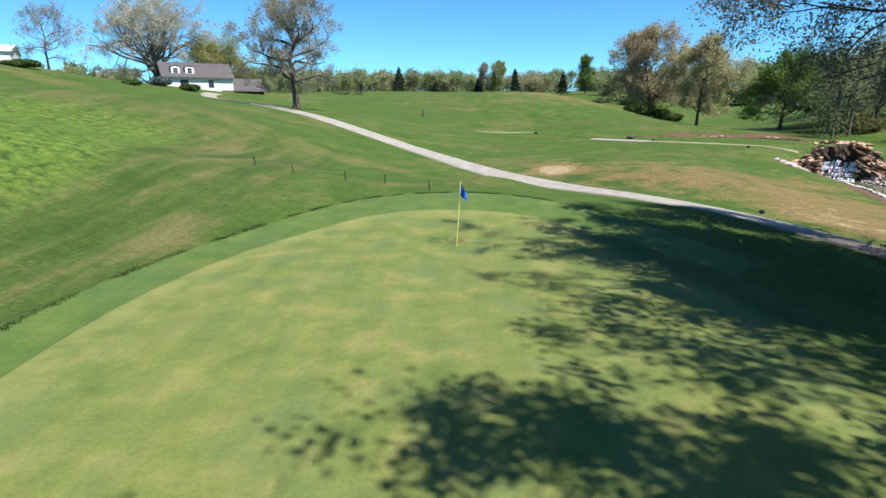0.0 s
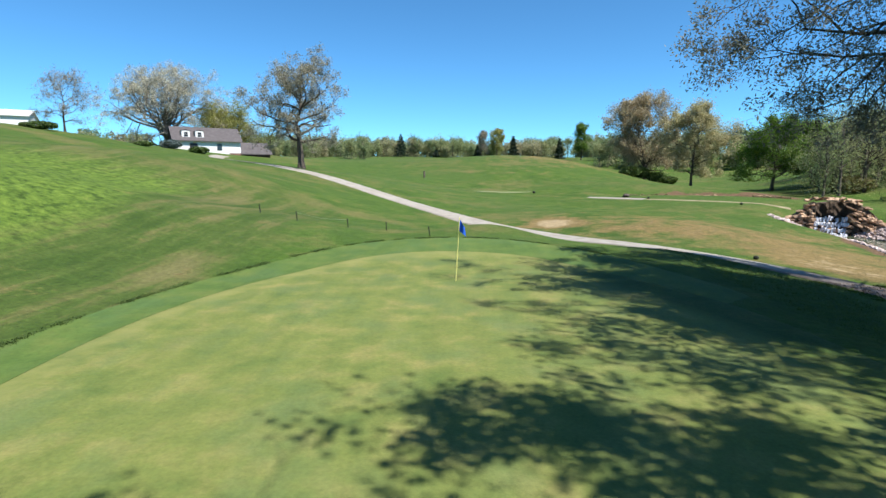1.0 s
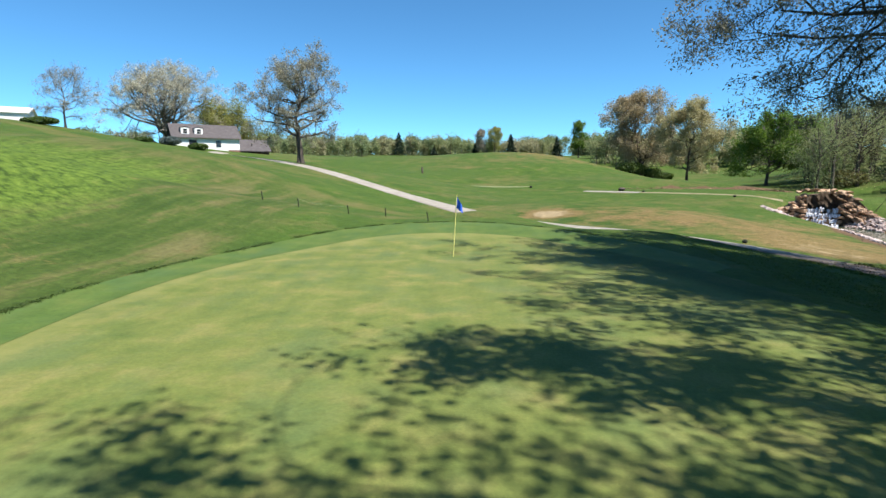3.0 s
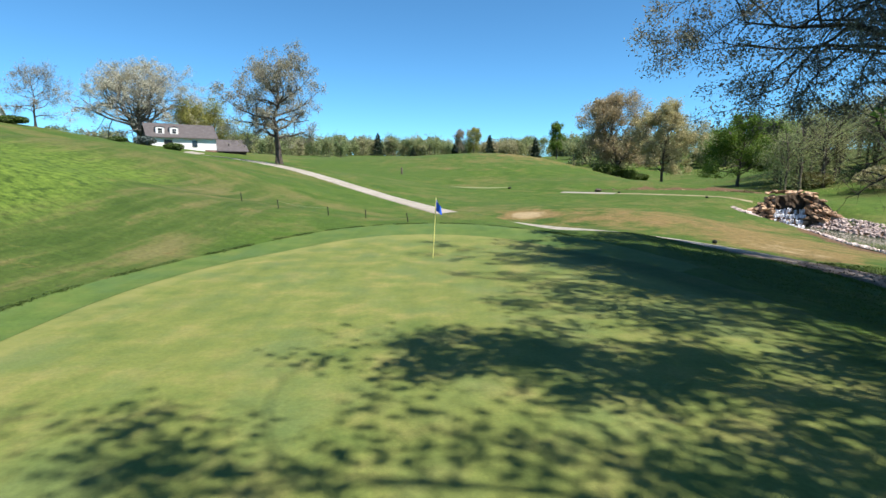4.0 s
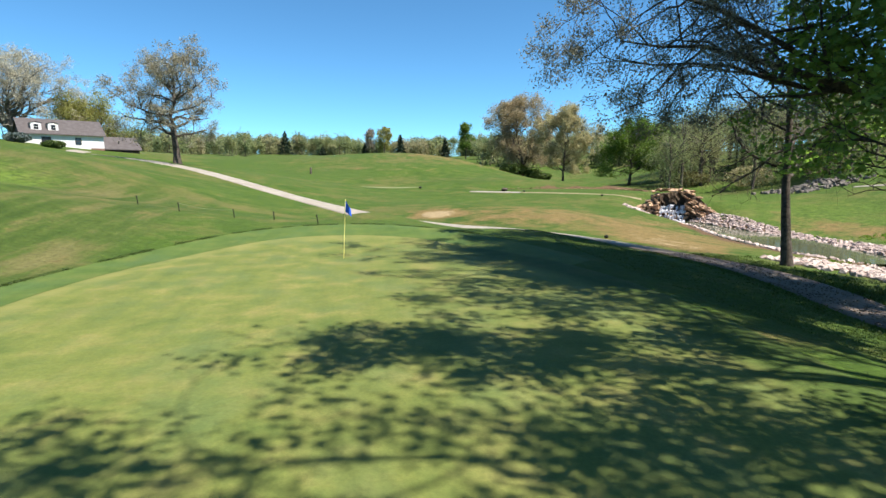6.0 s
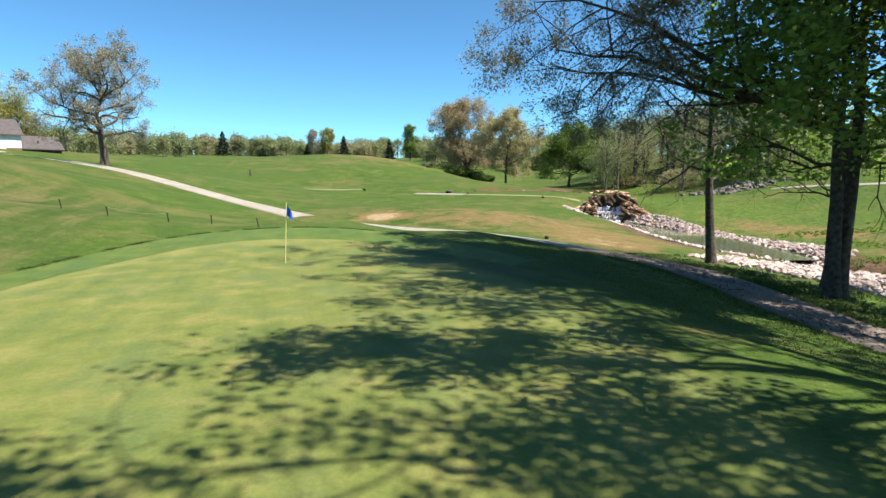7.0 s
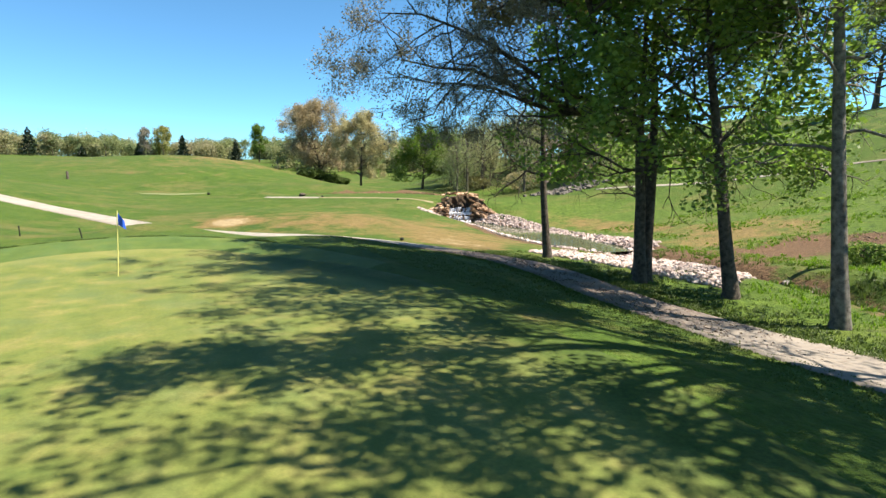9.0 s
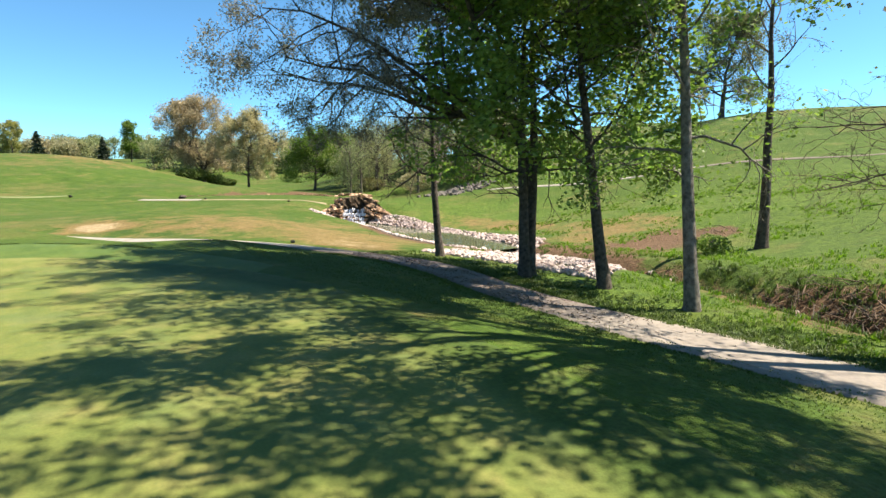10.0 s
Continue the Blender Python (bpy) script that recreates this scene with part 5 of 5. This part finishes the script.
# ---- brush and litter by the creek ----
def brush(x, y, wide, n, seed, label):
    rg = np.random.default_rng(seed)
    base = tagged(new("brush_pile"), label, "brush")
    base.location = (x, y, hz(x, y))
    M = (M_BRUSH, M_BARK)
    for k in range(n):
        a = rg.uniform(0, np.pi)
        c = rg.normal(0, wide * 0.3, 2)
        l = rg.uniform(0.5, 1.4)
        z0 = hz(x + c[0], y + c[1]) - hz(x, y)
        p = np.array([[c[0] - l / 2 * math.cos(a), c[1] - l / 2 * math.sin(a), z0 + rg.uniform(-0.05, 0.2)], [c[0], c[1], z0 + rg.uniform(0.1, 0.4)], [c[0] + l / 2 * math.cos(a), c[1] + l / 2 * math.sin(a), z0 + rg.uniform(-0.05, 0.3)]])
        part_mesh("dead_branch", mesh_np("dead_branch", *tubes([(p, np.array([0.022, 0.016, 0.007]) * rg.uniform(0.5, 1.4), 5)]), M[k % 2]), base)


M_BRUSH = simple("dead_wood", (0.083, 0.054, 0.035), (0.192, 0.134, 0.090), 4.0, 0.95, 0.6, 0.02)
brush(21.8, 0.6, 2.2, 70, 1, "tangle of dead brown brush on the creek bank")
brush(23.6, 3.4, 1.6, 30, 2, "dead brown brush on the creek bank")
brush(37.2, 11.2, 1.4, 14, 3, "small pile of dark dead branches on bare earth")
brush(22.6, 1.8, 2.4, 75, 4, "low sprawl of dead brown brush along the ditch")
brush(20.6, -1.6, 2.0, 36, 5, "dead brown brush beside the ditch")
rh = np.random.default_rng(47)
hill = np.column_stack([rh.uniform(27, 62, 9000), rh.uniform(-8, 34, 9000)])
hill = hill[(np.sin(hill[:, 0] * 0.9 + 1.7 * np.sin(hill[:, 1] * 0.4)) + np.sin(hill[:, 1] * 0.7 + hill[:, 0] * 0.25) + rh.normal(0, 0.5, 9000) > 0.5) & (to_line(hill[:, 0], hill[:, 1], POND)[0] > 6)]
tufts("hill_grass", "tussocky lush grass on the hillside", hill, 12, 0.17, 6, L_LUSH, 0.03, 0.6)

# fallen leaves on the shaded stretch of the path, their brown also deepening its shade
rl = np.random.default_rng(48)
i = rl.integers(0, len(pl), 9000)
litter_shade = pl[i] + pn[i] * rl.uniform(-1.25, 1.25, 9000)[:, None]
litter_shade = litter_shade[(litter_shade[:, 1] > 5.5 + rl.normal(0, 1.5, 9000)) & (litter_shade[:, 1] < 25)]
litter_shade = litter_shade[(np.sin(litter_shade[:, 0] * 3.1 + 2 * np.sin(litter_shade[:, 1] * 0.9)) + rl.normal(0, 0.8, len(litter_shade))) > -0.4]
lv, lf = leaf_quads(rl, np.column_stack([litter_shade, height(litter_shade[:, 0], litter_shade[:, 1]) + 0.056]), 0.07, 0.06, 0.4)
lv[:, 2] = np.maximum(lv[:, 2], height(lv[:, 0], lv[:, 1]) + 0.053)
tagged(new("leaf_litter", mesh_np("leaf_litter", lv, lf, leafy("dead_leaf", (0.07, 0.048, 0.034), (0.17, 0.12, 0.085), 0.1), False)), "brown fallen leaves strewn on the shaded cart path", "leaves", kind="stuff")

tufts("dry_reeds", "brown dry reeds on the upper pond's bank", along(UPPER, 700, -1, 0.1, 1.6, 81), 13, 0.38, 7, leafy("dry_reed", (0.10, 0.07, 0.04), (0.24, 0.18, 0.10), 0.3), 0.03, 0.3)

# a rock beside the foot path
dark_rock = tagged(new("dark_rock", stone_mesh("dark_rock", 501, M_BARK, 0.9, 0.7, 0.6)), "dark lumpy rock beside the narrow path", "rock")
dark_rock.location = (21.6, 67.6, hz(21.6, 67.6) + 0.2)
